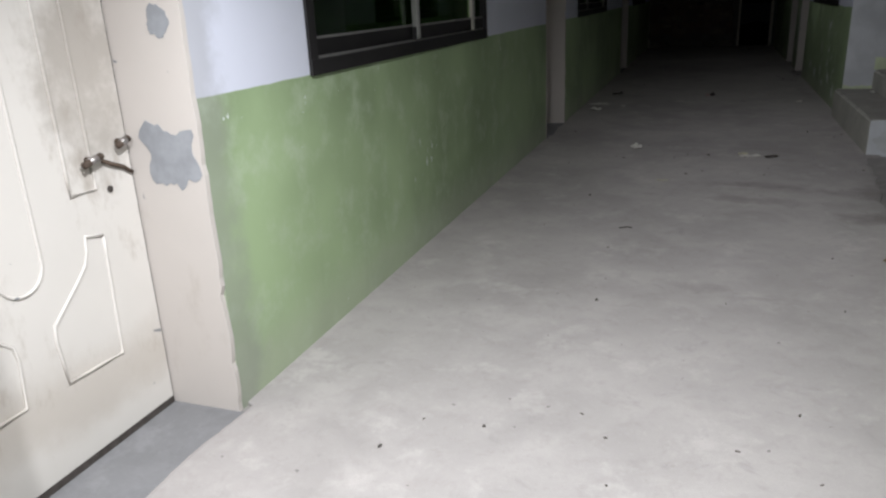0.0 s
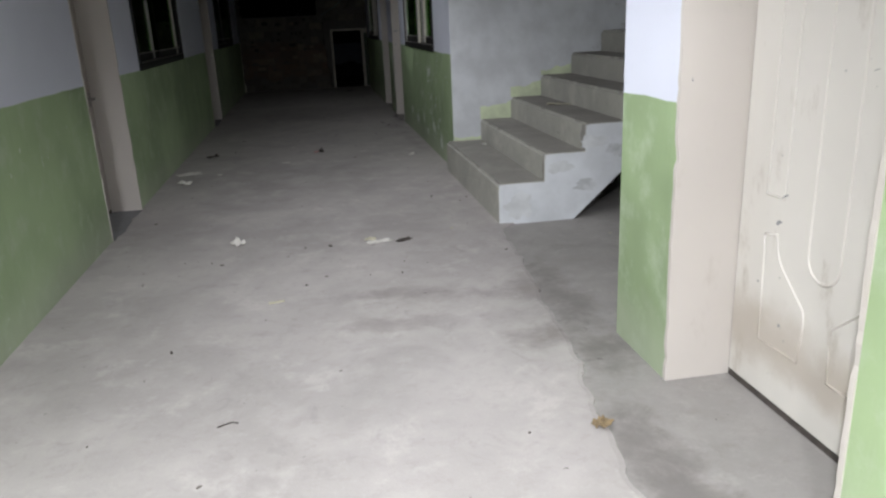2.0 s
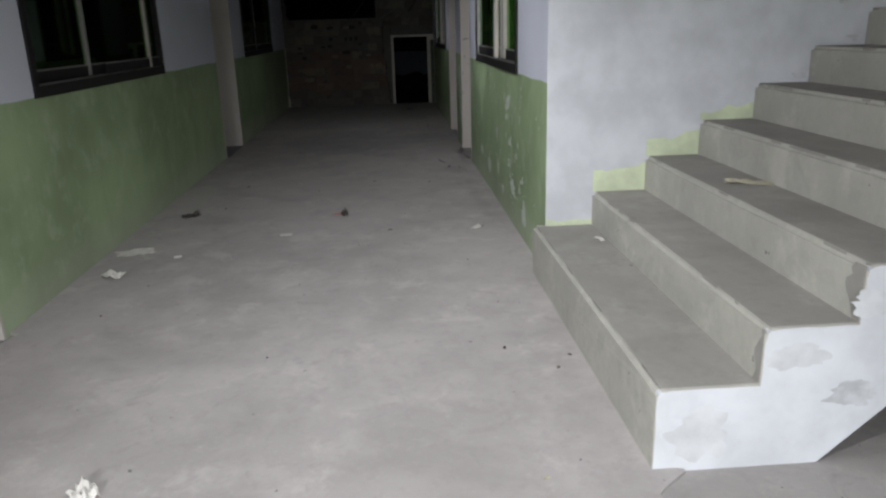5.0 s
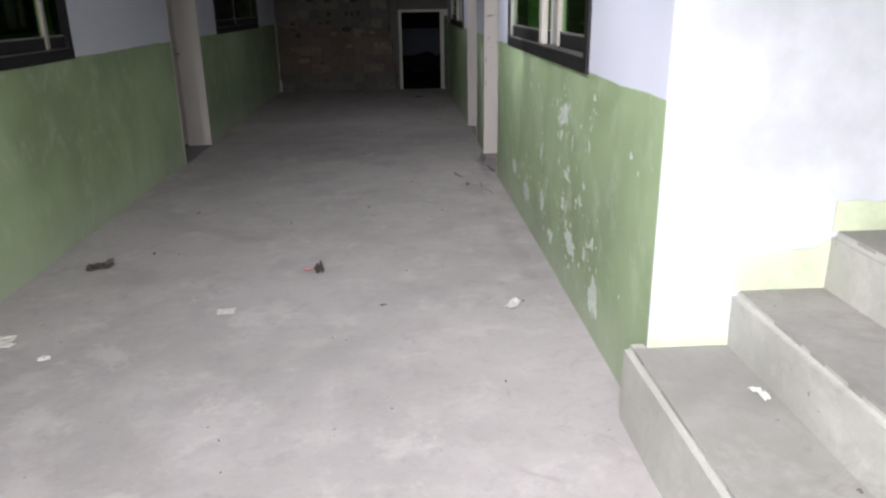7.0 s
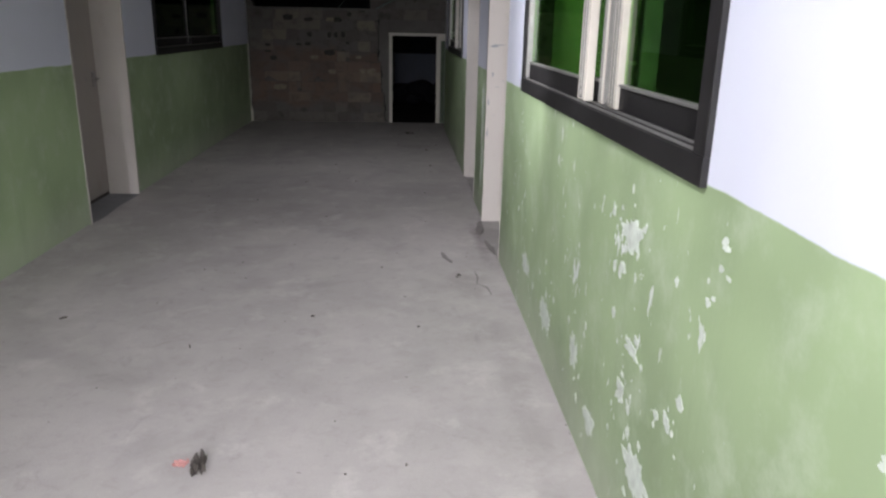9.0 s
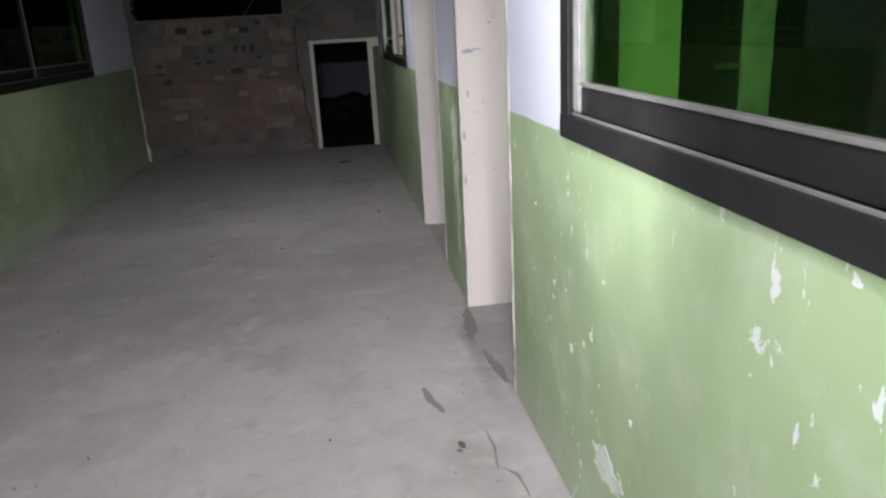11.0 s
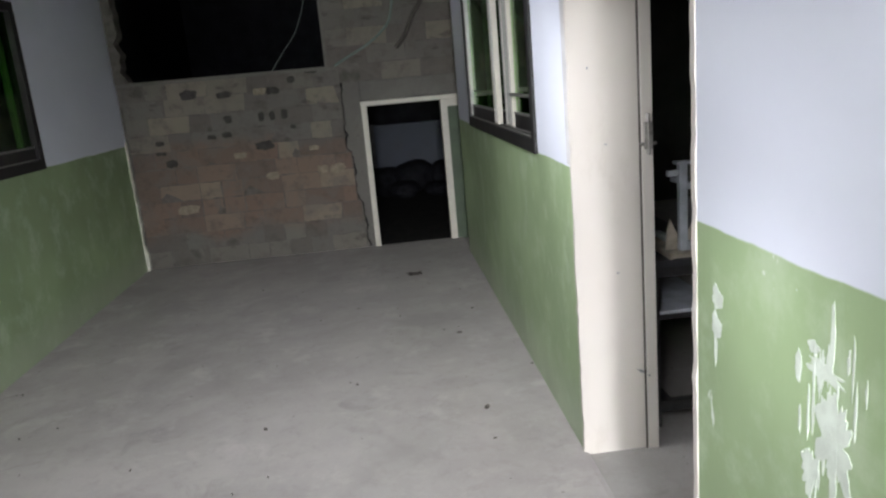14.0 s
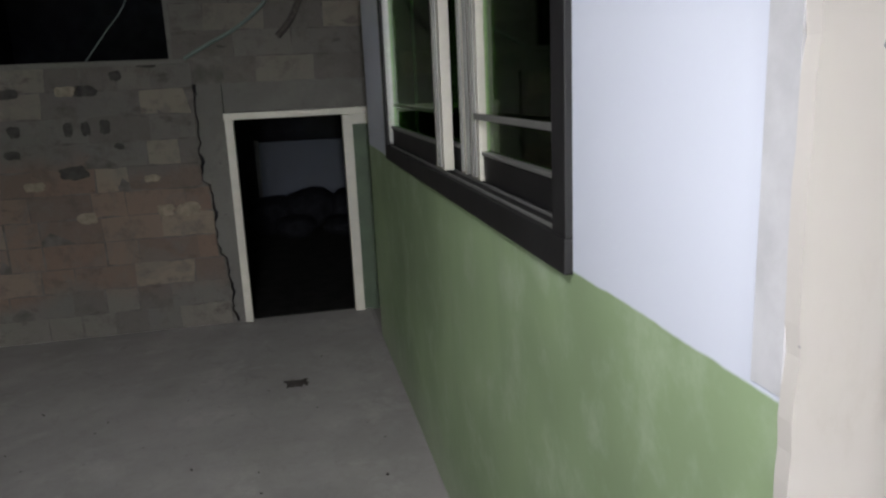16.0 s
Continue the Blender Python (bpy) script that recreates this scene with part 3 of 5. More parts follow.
    # scuffs and dirt on the wall over the upper treads
    for k, (cx, cz, rx, rz) in enumerate(((3.36, 1.66, 0.05, 0.018), (3.60, 1.76, 0.035, 0.022), (3.15, 1.58, 0.03, 0.012), (2.98, 1.165, 0.10, 0.02), (3.30, 1.375, 0.11, 0.022), (3.62, 1.58, 0.12, 0.02), (2.62, 0.955, 0.06, 0.012))):
        part("scuff", side_patch(cx, cz, rx, rz, STAIR_F - 0.004, 40 + k * 2.7), SMUDGE, st, "grey scuff on the whitewash")
    part("landing", boxed(end, 5.8, STAIR_N, STAIR_F, tops[-1] - 0.15, tops[-1]), TREAD, st)
    return st


stairs()
structure("wall_end", boxed(XR + 0.001, XR + WALL + 0.01, STAIR_F - 0.004, STAIR_F, -0.03, HIGH), STAIR_WHITE, "whitewashed end face of the wall", "wall")
structure("wall_under_stairs", boxed(3.77, 3.92, STAIRWELL_N, STAIR_F, -0.03, 1.17), STAIR_WHITE, "whitewashed wall under the stairs", "wall")


# ---- doors ----
def door(index, x_face, sign, y0, y1, paint, label, leaf="closed", pattern=True, floor_gap=0.018, back=0.27, middle=None, rise=0.0):
    """A doorway: cream reveals, a leaf at the back of the wall, and its furniture."""
    d = thing(f"door_{index}", label, "door", "structure")
    xb = x_face + sign * TH
    lo, hi = sorted((x_face - sign * 0.003, xb + sign * 0.003))
    for yy0, yy1, nm in ((y0, y0 + 0.022, "jamb"), (y1 - 0.022, y1, "jamb")):
        bm = boxed(lo, hi, yy0, yy1, -0.014, DOOR_TOP)
        bmesh.ops.subdivide_edges(bm, edges=[e for e in bm.edges if abs(e.verts[0].co.z - e.verts[1].co.z) > 0.5], cuts=60)
        for v in bm.verts:
            if abs(v.co.x - x_face) < 0.01:
                chip = noise.noise(Vector((index * 3.1 + yy0, v.co.z * 17.0, 1.0))) + 0.7 * noise.noise(Vector((index * 3.1 + yy0, v.co.z * 47.0, 5.0)))
                v.co.x += sign * (0.004 * chip + 0.010 * max(0, chip - 0.45))
        part(nm, bm, CREAM, d, "cream-painted plaster reveal")
    part("head", boxed(lo, hi, y0 + 0.022, y1 - 0.022, DOOR_TOP - 0.022, DOOR_TOP), CREAM, d)
    a, b = y0 + 0.024, y1 - 0.024
    xf = x_face + sign * back
    if leaf == "closed":
        l0, l1 = sorted((xf, xf + sign * 0.035))
        lf = part("leaf", boxed(l0, l1, a + 0.004, b - 0.004, floor_gap, DOOR_TOP - 0.026, bevel=0.003), paint, d)
        # solid dark strip painted as the shade in the gap below
        part("threshold_gap", boxed(l0 + 0.004, l1 - 0.004, a, b, -0.015, floor_gap), DARK_BIT, d, "dark strip for the shade under the leaf")
        if pattern:
            m = middle if middle is not None else (a + b) / 2
            lines = []
            for side in (-1, 1):
                lines.append([(m + side * 0.242, 1.93), (m + side * 0.242, 0.832 + rise), (m + side * 0.350, 0.832 + rise), (m + side * 0.350, 1.93)])
                hexa = [(0.341, 0.672), (0.264, 0.690), (0.258, 0.640), (0.240, 0.595), (0.203, 0.558), (0.130, 0.495), (0.078, 0.452), (0.070, 0.400), (0.084, 0.246), (0.322, 0.240), (0.341, 0.672)]
                lines.append([(m + side * u, v + rise) for u, v in hexa])
            arc = [(m - 0.083 * math.cos(math.pi * k / 12), 0.668 + rise - 0.083 * math.sin(math.pi * k / 12)) for k in range(13)]
            lines.append([(m - 0.083, 1.93)] + arc + [(m + 0.083, 1.93)])
            for ln in lines:
                dense = []
                for (p, q), (r, s) in zip(ln, ln[1:]):
                    k = max(1, int(math.hypot(r - p, s - q) / 0.06))
                    dense += [(p + (r - p) * j / k, q + (s - q) * j / k) for j in range(k)]
                dense.append(ln[-1])
                part("moulding", tube(bmesh.new(), [(xf - sign * 0.001, u, v) for u, v in dense], 0.0062, 6), paint, lf, smooth=True)
    return d


def lever(parent, x, y, z, sign, turn=1):
    bm = bmesh.new()
    box(bm, x - 0.008, x + 0.008, y - 0.02, y + 0.02, z - 0.07, z + 0.06, bevel=0.003)
    part("handle_plate", bm, STEEL, parent)
    bm = rod(bmesh.new(), (x, y, z), (x - sign * 0.05, y, z), 0.009)
    rod(bm, (x - sign * 0.045, y, z), (x - sign * 0.045, y - turn * 0.11, z - 0.01), 0.008)
    part("handle", bm, STEEL, parent, "worn steel lever handle", smooth=True)


def bolt(parent, x, y, z):
    bm = rod(bmesh.new(), (x, y, z - 0.07), (x, y, z + 0.08), 0.008)
    box(bm, x - 0.016, x + 0.016, y - 0.006, y + 0.006, z - 0.05, z + 0.05, bevel=0.002)
    rod(bm, (x - 0.035, y, z - 0.03), (x + 0.03, y, z - 0.03), 0.006)
    part("bolt", bm, STEEL, parent, "steel barrel bolt")


d1 = door(1, XL, -1, *DOORS_L[0], CREAM_LOCK, "closed cream pressed-steel door with grimy mouldings", back=0.298, middle=1.945, rise=0.068)
LX = XL - 0.298
for hy, hz, hl in ((2.28, 1.000, 0.080), (2.425, 1.035, 0.055)):
    bm = rod(bmesh.new(), (LX + 0.001, hy, hz), (LX + 0.030, hy, hz), 0.011)
    rod(bm, (LX + 0.028, hy - hl * 0.5, hz - 0.010), (LX + 0.028, hy + hl * 0.5, hz + 0.008), 0.012)
    part("handle_stub", bm, RUST, d1, "broken rusty handle stub", smooth=True)
    bm = rod(bmesh.new(), (LX + 0.028, hy - hl * 0.18, hz - 0.003), (LX + 0.028, hy + hl * 0.22, hz + 0.004), 0.0135)
    part("handle_sleeve", bm, STEEL, d1, "worn bright metal sleeve", smooth=True)
bm = tube(bmesh.new(), [(LX + 0.006, 2.34, 0.985), (LX + 0.010, 2.38, 0.965), (LX + 0.008, 2.43, 0.945), (LX + 0.006, 2.465, 0.92)], 0.008)
part("lock_bar", bm, RUST, d1, "bent rusty lock bar", smooth=True)
# dark disc painted as the keyhole's shade
part("keyhole", rod(bmesh.new(), (LX + 0.0005, 2.355, 0.885), (LX + 0.005, 2.355, 0.885), 0.012), DARK_BIT, d1, "dark disc for the shade in the keyhole")
d2 = door(2, XL, -1, *DOORS_L[1], BROWN_DOOR, "closed faded door in a cream reveal", pattern=False, back=0.253)
lever(d2, XL - 0.253 + 0.008, 9.05, 1.0, -1, 1)
d3 = door(3, XL, -1, *DOORS_L[2], BROWN_DOOR, "closed faded door in a cream reveal", pattern=False, back=0.253)
lever(d3, XL - 0.253 + 0.008, 15.72, 1.0, -1, 1)
d4 = door(4, XR, 1, *DOORS_R[0], CREAM_DOOR, "closed cream pressed-steel door stained near its foot", back=0.287)
d5 = door(5, XR, 1, *DOORS_R[1], LEAF_WHITE, "closed clean cream door in a cream reveal", pattern=False, back=0.258)
d6 = door(6, XR, 1, *DOORS_R[2], CREAM_CLEAN, "open doorway to a dark classroom, cream reveal", leaf="open")
part("stop", boxed(XR + 0.262, XR + TH + 0.004, DOORS_R[2][1] - 0.036, DOORS_R[2][1] - 0.0225, -0.014, DOOR_TOP), CREAM_CLEAN, d6, "cream door stop")
# dark strip in place of the shade between reveal and stop
part("gap_line", boxed(XR + 0.255, XR + 0.262, DOORS_R[2][1] - 0.028, DOORS_R[2][1] - 0.0225, -0.014, DOOR_TOP - 0.03), DARK_BIT, d6, "dark strip for the shade beside the stop")
bolt(d6, XR + 0.285, DOORS_R[2][1] - 0.042, 1.26)
part("leaf", boxed(XR + TH + 0.03, XR + TH + 0.95, DOORS_R[2][0] - 0.06, DOORS_R[2][0] - 0.02, 0.01, DOOR_TOP - 0.03, bevel=0.003), CREAM_CLEAN, d6, "leaf swung open into the room")


# dark strip in place of the shade between reveal and leaf
part("gap_line", boxed(XR + 0.2555, XR + 0.2585, DOORS_R[1][1] - 0.0265, DOORS_R[1][1] - 0.0225, -0.01, DOOR_TOP - 0.03), DARK_BIT, d5, "dark strip for the shade beside the leaf")
part("lock_keep", boxed(XR + 0.004, XR + 0.024, DOORS_R[1][0] + 0.0225, DOORS_R[1][0] + 0.032, 1.295, 1.385, bevel=0.002), RUST, d5, "dark steel lock keep")
for z0, z1 in ((0.25, 0.867), (0.986, 1.93)):
    rim = [(14.12, z0), (14.525, z0), (14.525, z1), (14.12, z1), (14.12, z0)]
    dense = [(p[0] + (q[0] - p[0]) * k / 8, p[1] + (q[1] - p[1]) * k / 8) for p, q in zip(rim, rim[1:]) for k in range(8)] + rim[-1:]
    part("moulding", tube(bmesh.new(), [(XR + 0.257, u, v) for u, v in dense], 0.005, 6), LEAF_WHITE, d5, smooth=True)

# unpainted bands beside two reveals
for dd, yy in ((d5, DOORS_R[1][1]), (d6, DOORS_R[2][1])):
    part("paint_band", boxed(XR - 0.0025, XR + 0.01, yy, yy + 0.05, DADO + 0.004, DOOR_TOP), BAND, dd, "greyish unpainted plaster band")


# bare filler patches on the first reveal
def blotch(cx, cz, rx, rz, y, seed, depth=0.003, cut=0.35):
    bm = bmesh.new()
    n = 40
    ring = []
    for k in range(n):
        a = 2 * math.pi * k / n
        r = 1 + cut * noise.noise(Vector((math.cos(a) * 1.6, math.sin(a) * 1.6, seed))) * 1.6 + 0.22 * noise.noise(Vector((math.cos(a) * 5, math.sin(a) * 5, seed + 9)))
        ring.append((cx + rx * r * math.cos(a), cz + rz * r * math.sin(a)))
    f = [bm.verts.new((min(max(px, XL - 0.27), XL - 0.004), y, pz)) for px, pz in ring]
    g = [bm.verts.new((min(max(px, XL - 0.27), XL - 0.004), y + depth, pz)) for px, pz in ring]
    bm.faces.new(f)
    bm.faces.new(g)
    for k in range(n):
        bm.faces.new((f[k], f[(k + 1) % n], g[(k + 1) % n], g[k]))
    return bm


YJ = DOORS_L[0][1] - 0.022 - 0.002
part("bare_patch", blotch(-1.715, 0.985, 0.100, 0.125, YJ, 7.3, cut=0.45), BARE_GREY, d1, "grey filler where cream paint flaked")
part("bare_patch", blotch(-1.69, 1.42, 0.045, 0.05, YJ, 5.0, cut=0.2), BARE_GREY, d1, "grey filler where cream paint flaked")


# grey chips in the cream paint of the closed door's reveal: x, z, half-width, half-height
def jamb_chip(x, z, rx, rz, y, seed):
    bm = bmesh.new()
    rim = []
    for k in range(26):
        a = 2 * math.pi * k / 26
        q = 1 + 0.5 * noise.noise(Vector((math.cos(a) * 1.8, math.sin(a) * 1.8, seed))) + 0.45 * noise.noise(Vector((math.cos(a) * 5, math.sin(a) * 5, seed + 3)))
        rim.append((x + rx * q * math.cos(a), z + rz * q * math.sin(a)))
    f = [bm.verts.new((px, y - 0.0012, pz)) for px, pz in rim]
    g = [bm.verts.new((px, y + 0.002, pz)) for px, pz in rim]
    bm.faces.new(f)
    for k in range(26):
        bm.faces.new((f[k], f[(k + 1) % 26], g[(k + 1) % 26], g[k]))
    return bm


YC = DOORS_R[1][1] - 0.022
for k, (cx, cz, rx, rz) in enumerate(((1.452, 1.350, 0.034, 0.010), (1.492, 1.357, 0.026, 0.004), (1.441, 1.141, 0.007, 0.016), (1.519, 1.096, 0.004, 0.005),
                                      (1.478, 1.047, 0.018, 0.002), (1.460, 0.831, 0.004, 0.005), (1.415, 0.93, 0.006, 0.022), (1.412, 0.70, 0.005, 0.03), (1.535, 1.085, 0.004, 0.004))):
    part("bare_chip", jamb_chip(cx, cz, rx, rz, YC, k * 4.1), BARE_GREY, d5, "grey filler where cream paint chipped")
YC = DOORS_R[2][1] - 0.022
for k, (cx, cz, rx, rz) in enumerate(((1.53, 1.24, 0.006, 0.003), (1.56, 0.74, 0.005, 0.004), (1.47, 1.52, 0.004, 0.005))):
    part("bare_chip", jamb_chip(cx, cz, rx, rz, YC, 50 + k * 4.1), BARE_GREY, d6, "grey filler where cream paint chipped")


# ---- windows ----
def window(index, x_face, sign, y0, y1, stiles, label, rail=False):
    """A sliding aluminium window; stiles: (y, width, inset, material)."""
    w = thing(f"window_{index}", label, "window", "structure")

    def bar(nm, d0, d1_, ya, yb, za, zb, m, lab="", bevel=0.003):
        lo, hi = sorted((x_face + sign * d0, x_face + sign * d1_))
        return part(nm, boxed(lo, hi, ya, yb, za, zb, bevel=bevel), m, w, lab)

    bar("window_sill", -0.016, 0.13, y0, y1, SILL - 0.004, SILL + 0.062, BRONZE, "dark bronze sill")
    bar("window_frame", -0.012, 0.13, y0, y1, WIN_TOP - 0.06, WIN_TOP, BRONZE)
    bar("window_frame", -0.014, 0.13, y0, y0 + 0.066, SILL + 0.062, WIN_TOP - 0.06, BRONZE)
    bar("window_frame", -0.014, 0.13, y1 - 0.066, y1, SILL + 0.062, WIN_TOP - 0.06, BRONZE)
    bar("track", -0.002, 0.003, y0 + 0.066, y1 - 0.066, SILL + 0.060, SILL + 0.070, SILVER, "thin silver track")
    bar("track", 0.036, 0.040, y0 + 0.066, y1 - 0.066, SILL + 0.060, SILL + 0.070, SILVER, "thin silver track")
    mid = (y0 + y1) / 2
    for ya, yb, d in ((y0 + 0.07, mid + 0.05, 0.042), (mid - 0.05, y1 - 0.07, 0.008)):
        bar("sash_rail", d, d + 0.028, ya, yb, SILL + 0.070, SILL + 0.140, BRONZE)
        bar("bead", d - 0.006, d + 0.02, ya + 0.01, yb - 0.01, SILL + 0.141, SILL + 0.152, SILVER, "silver glazing bead")
        pane = bar("pane", d + 0.010, d + 0.015, ya + 0.01, yb - 0.01, SILL + 0.1525, WIN_TOP - 0.07, GLASS, "green-tinted glass", bevel=0.0)
        pane.visible_shadow = False
    for ys, wd, inset, m in stiles:
        s = bar("sash_stile", inset, inset + 0.032, ys, ys + wd, SILL + 0.072, WIN_TOP - 0.062, m, "pale aluminium stile")
        if m is ALU_CREAM and inset < 0.01:
            for zz in (SILL + 0.085, SILL + 0.115):
                ring = rod(bmesh.new(), (x_face + sign * (inset - 0.0015), ys + wd * 0.5, zz), (x_face + sign * (inset + 0.004), ys + wd * 0.5, zz), 0.007, 12)
                part("screw", ring, DARK_BIT, s, "dark screw head")
        for k in (0.3, 0.62):
            lo, hi = sorted((x_face + sign * (inset - 0.004), x_face + sign * inset))
            part("groove", boxed(lo, hi, ys + wd * k, ys + wd * k + wd * 0.09, SILL + 0.08, WIN_TOP - 0.07), SILVER, s)
    # thin bars added where a pale line shows in the panes
    if rail:
        for ya, yb, d in ((y0 + 0.07, 18.06, 0.018), (18.48, y1 - 0.10, 0.018)):
            bar("pane_line", d, d + 0.004, ya, yb, 1.404, 1.420, SILVER, "thin bar standing in for a pale line in the glass")
    return w


window(1, XL, -1, *WINS_L[0], [(4.55, 0.05, 0.002, SILVER), (5.60, 0.07, 0.0, ALU_CREAM), (5.72, 0.05, 0.034, SILVER)], "dark sliding aluminium window with pale stiles")
window(2, XL, -1, *WINS_L[1], [(10.95, 0.05, 0.034, SILVER), (12.24, 0.05, 0.0, ALU_CREAM), (12.40, 0.04, 0.034, SILVER)], "dark sliding aluminium window, sash pushed aside")
window(3, XL, -1, *WINS_L[2], [(17.86, 0.05, 0.034, BRONZE), (19.13, 0.035, 0.034, SILVER)], "dark sliding aluminium window beside the block wall")
window(4, XR, 1, *WINS_R[0], [(11.87, 0.11, -0.004, ALU_CREAM), (11.60, 0.09, 0.030, ALU_CREAM), (11.70, 0.05, 0.032, SILVER), (11.77, 0.05, 0.032, ALU_CREAM), (13.140, 0.012, 0.0, SILVER), (13.115, 0.010, 0.0, SILVER)], "dark sliding aluminium window with green glass")
window(5, XR, 1, *WINS_R[1], [(18.36, 0.12, -0.004, ALU_CREAM), (18.06, 0.09, 0.030, ALU_CREAM), (18.16, 0.05, 0.032, SILVER), (18.23, 0.05, 0.032, ALU_CREAM), (19.550, 0.012, 0.0, SILVER), (19.525, 0.010, 0.0, SILVER)], "dark sliding aluminium window near the block wall", rail=True)


# ---- end of the corridor: rough block wall, opening and small doorway ----
def block_mesh(w, h, seed):
    bm = boxed(-w / 2, w / 2, 0.0, 0.10, -h / 2, h / 2)
    bmesh.ops.subdivide_edges(bm, edges=[e for e in bm.edges if abs(e.verts[0].co.x - e.verts[1].co.x) > 0.01], cuts=2)
    for v in bm.verts:
        p = v.co * 13.0 + Vector((seed * 5.3, seed * 2.9, 0))
        v.co += Vector((0.016 * noise.noise(p), 0.005 * noise.noise(p + Vector((4, 0, 0))) if v.co.y < 0.05 else 0, 0.013 * noise.noise(p + Vector((0, 7, 0)))))
    bmesh.ops.recalc_face_normals(bm, faces=bm.faces)
    me = bpy.data.meshes.new("block")
    bm.to_mesh(me)
    bm.free()
    me.materials.append(BLOCKS)
    return me


def slab(bm, outline, y0, y1):
    """An upright slab from an outline in x and z."""
    a = [bm.verts.new((px, y0, pz)) for px, pz in outline]
    b = [bm.verts.new((px, y1, pz)) for px, pz in outline]
    bm.faces.new(a)
    bm.faces.new(b[::-1])
    for k in range(len(a)):
        bm.faces.new((a[k], a[(k + 1) % len(a)], b[(k + 1) % len(a)], b[k]))
    return bm


LOW_TOP, OPEN_R = 1.715, 0.275
crack = []
for k in range(58):
    z = 0.03 * k
    base = 0.385 if z > 0.95 else (0.435 if z > 0.46 else 0.47 + (0.46 - z) * 0.09)
    crack.append((base + 0.030 * noise.noise(Vector((0.4, z * 5.0, 2.0))) + 0.026 * noise.noise(Vector((5.0, z * 17.0, 2.0))), z))
end_wall = thing("wall_north", "unplastered block wall with a cracked joint", "wall", "structure")
low = slab(bmesh.new(), [(XL, -0.03)] + [(px - 0.006, pz) for px, pz in crack if pz < LOW_TOP] + [(0.37, LOW_TOP - 0.015), (XL, LOW_TOP - 0.015)], YE + 0.0075, YE + 0.17)
part("mortar", low, MORTAR, end_wall, "dark rough mortar bed")
gape = [(px + 0.004 + 0.040 * max(0, noise.noise(Vector((pz * 6.1, 2, 2))) + 0.02), pz) for px, pz in crack if pz <= LOW_TOP]
pier = slab(bmesh.new(), gape + [(0.42, LOW_TOP), (0.555, LOW_TOP), (0.555, -0.03)], YE + 0.014, YE + 0.16)
part("pier", pier, RENDER, end_wall, "cement-rendered pier beside the doorway")
# slab deep in the open crack, its shade painted black
rift = slab(bmesh.new(), [(px - 0.004, pz) for px, pz in crack if pz <= LOW_TOP] + [(px - 0.001, pz) for px, pz in gape][::-1], YE + 0.07, YE + 0.15)
part("crack", rift, UNLIT_BLACK, end_wall, "open crack backed in black for its shade")
part("lintel", boxed(0.56, XR + 0.061, YE + 0.004, YE + 0.165, 1.375, 1.56, bevel=0.006), RENDER, end_wall, "cement lintel")
part("mortar", boxed(OPEN_R, XR + 0.061, YE + 0.012, YE + 0.17, 1.56, HIGH), MORTAR, end_wall)
part("mortar", boxed(OPEN_R + 0.01, 0.56, YE + 0.013, YE + 0.168, LOW_TOP, 1.80), MORTAR, end_wall)
cap = boxed(XL, 0.37, YE - 0.004, YE + 0.19, LOW_TOP - 0.03, LOW_TOP + 0.004, bevel=0.008)
part("coping", cap, RENDER, end_wall, "rough cement top of the low wall")
part("upper_edge", boxed(OPEN_R - 0.006, OPEN_R + 0.02, YE + 0.008, YE + 0.175, LOW_TOP + 0.004, HIGH), RENDER, end_wall)

# ragged plaster where the side wall meets the blocks
bm = bmesh.new()
rag = [(0.006 + 0.022 * max(0, 0.3 + noise.noise(Vector((z * 5.0, 1.0, 0)))) + 0.025 * noise.noise(Vector((z * 21.0, 3.0, 0))) + (0.05 * max(0, 0.25 - z)), z) for z in [0.05 * k for k in range(25)]]
slab(bm, [(XL - 0.002, -0.01)] + [(XL + max(0.004, w), z) for w, z in rag] + [(XL - 0.002, 1.2)], YE - 0.03, YE + 0.02)
part("broken_plaster", bm, PLASTER_EDGE, end_wall, "ragged pale plaster edge")
bm = bmesh.new()
rag = [(0.085 + 0.09 * noise.noise(Vector((z * 9.0, 1.0, 6.0))) + 0.03 * noise.noise(Vector((z * 31.0, 3.0, 6.0))), z) for z in [LOW_TOP + 0.05 * k for k in range(26)]]
slab(bm, [(XL - 0.002, LOW_TOP)] + [(XL + max(0.02, w), z) for w, z in rag] + [(XL - 0.002, HIGH)], YE - 0.01, YE + 0.15)
part("broken_edge", bm, MORTAR, end_wall, "broken block ends")

# the small doorway
d7 = thing("door_7", "low cream-framed doorway into a dark store", "door", "structure")
part("post", boxed(0.556, 0.606, YE - 0.012, YE + 0.09, -0.01, 1.345, bevel=0.004), ALU_CREAM, d7)
part("post", boxed(1.292, 1.356, YE - 0.012, YE + 0.09, -0.01, 1.330, bevel=0.004), ALU_CREAM, d7)
part("header", boxed(0.552, XR + 0.062, YE - 0.014, YE + 0.092, 1.332, 1.374, bevel=0.004), ALU_CREAM, d7)
part("header_block", boxed(1.3565, XR + 0.060, YE - 0.011, YE + 0.088, 1.266, 1.331), ALU_CREAM, d7)
# panel added for the dark green strip between post and wall
part("side_panel", boxed(1.3565, XR + 0.061, YE + 0.02, YE + 0.05, -0.01, 1.2655), SIDE_GREEN, d7, "dark green strip beside the post")
# store shell painted near-black in place of missing light
structure("wall_store_north", boxed(-2.0, 3.0, 25.2, 25.4, -0.03, HIGH), UNLIT_BLACK, "dark back wall of the store", "wall")
structure("wall_store_west", boxed(-2.1, -1.9, YE + 0.9, 25.4, -0.03, HIGH), UNLIT_BLACK, "dark side wall of the store", "wall")
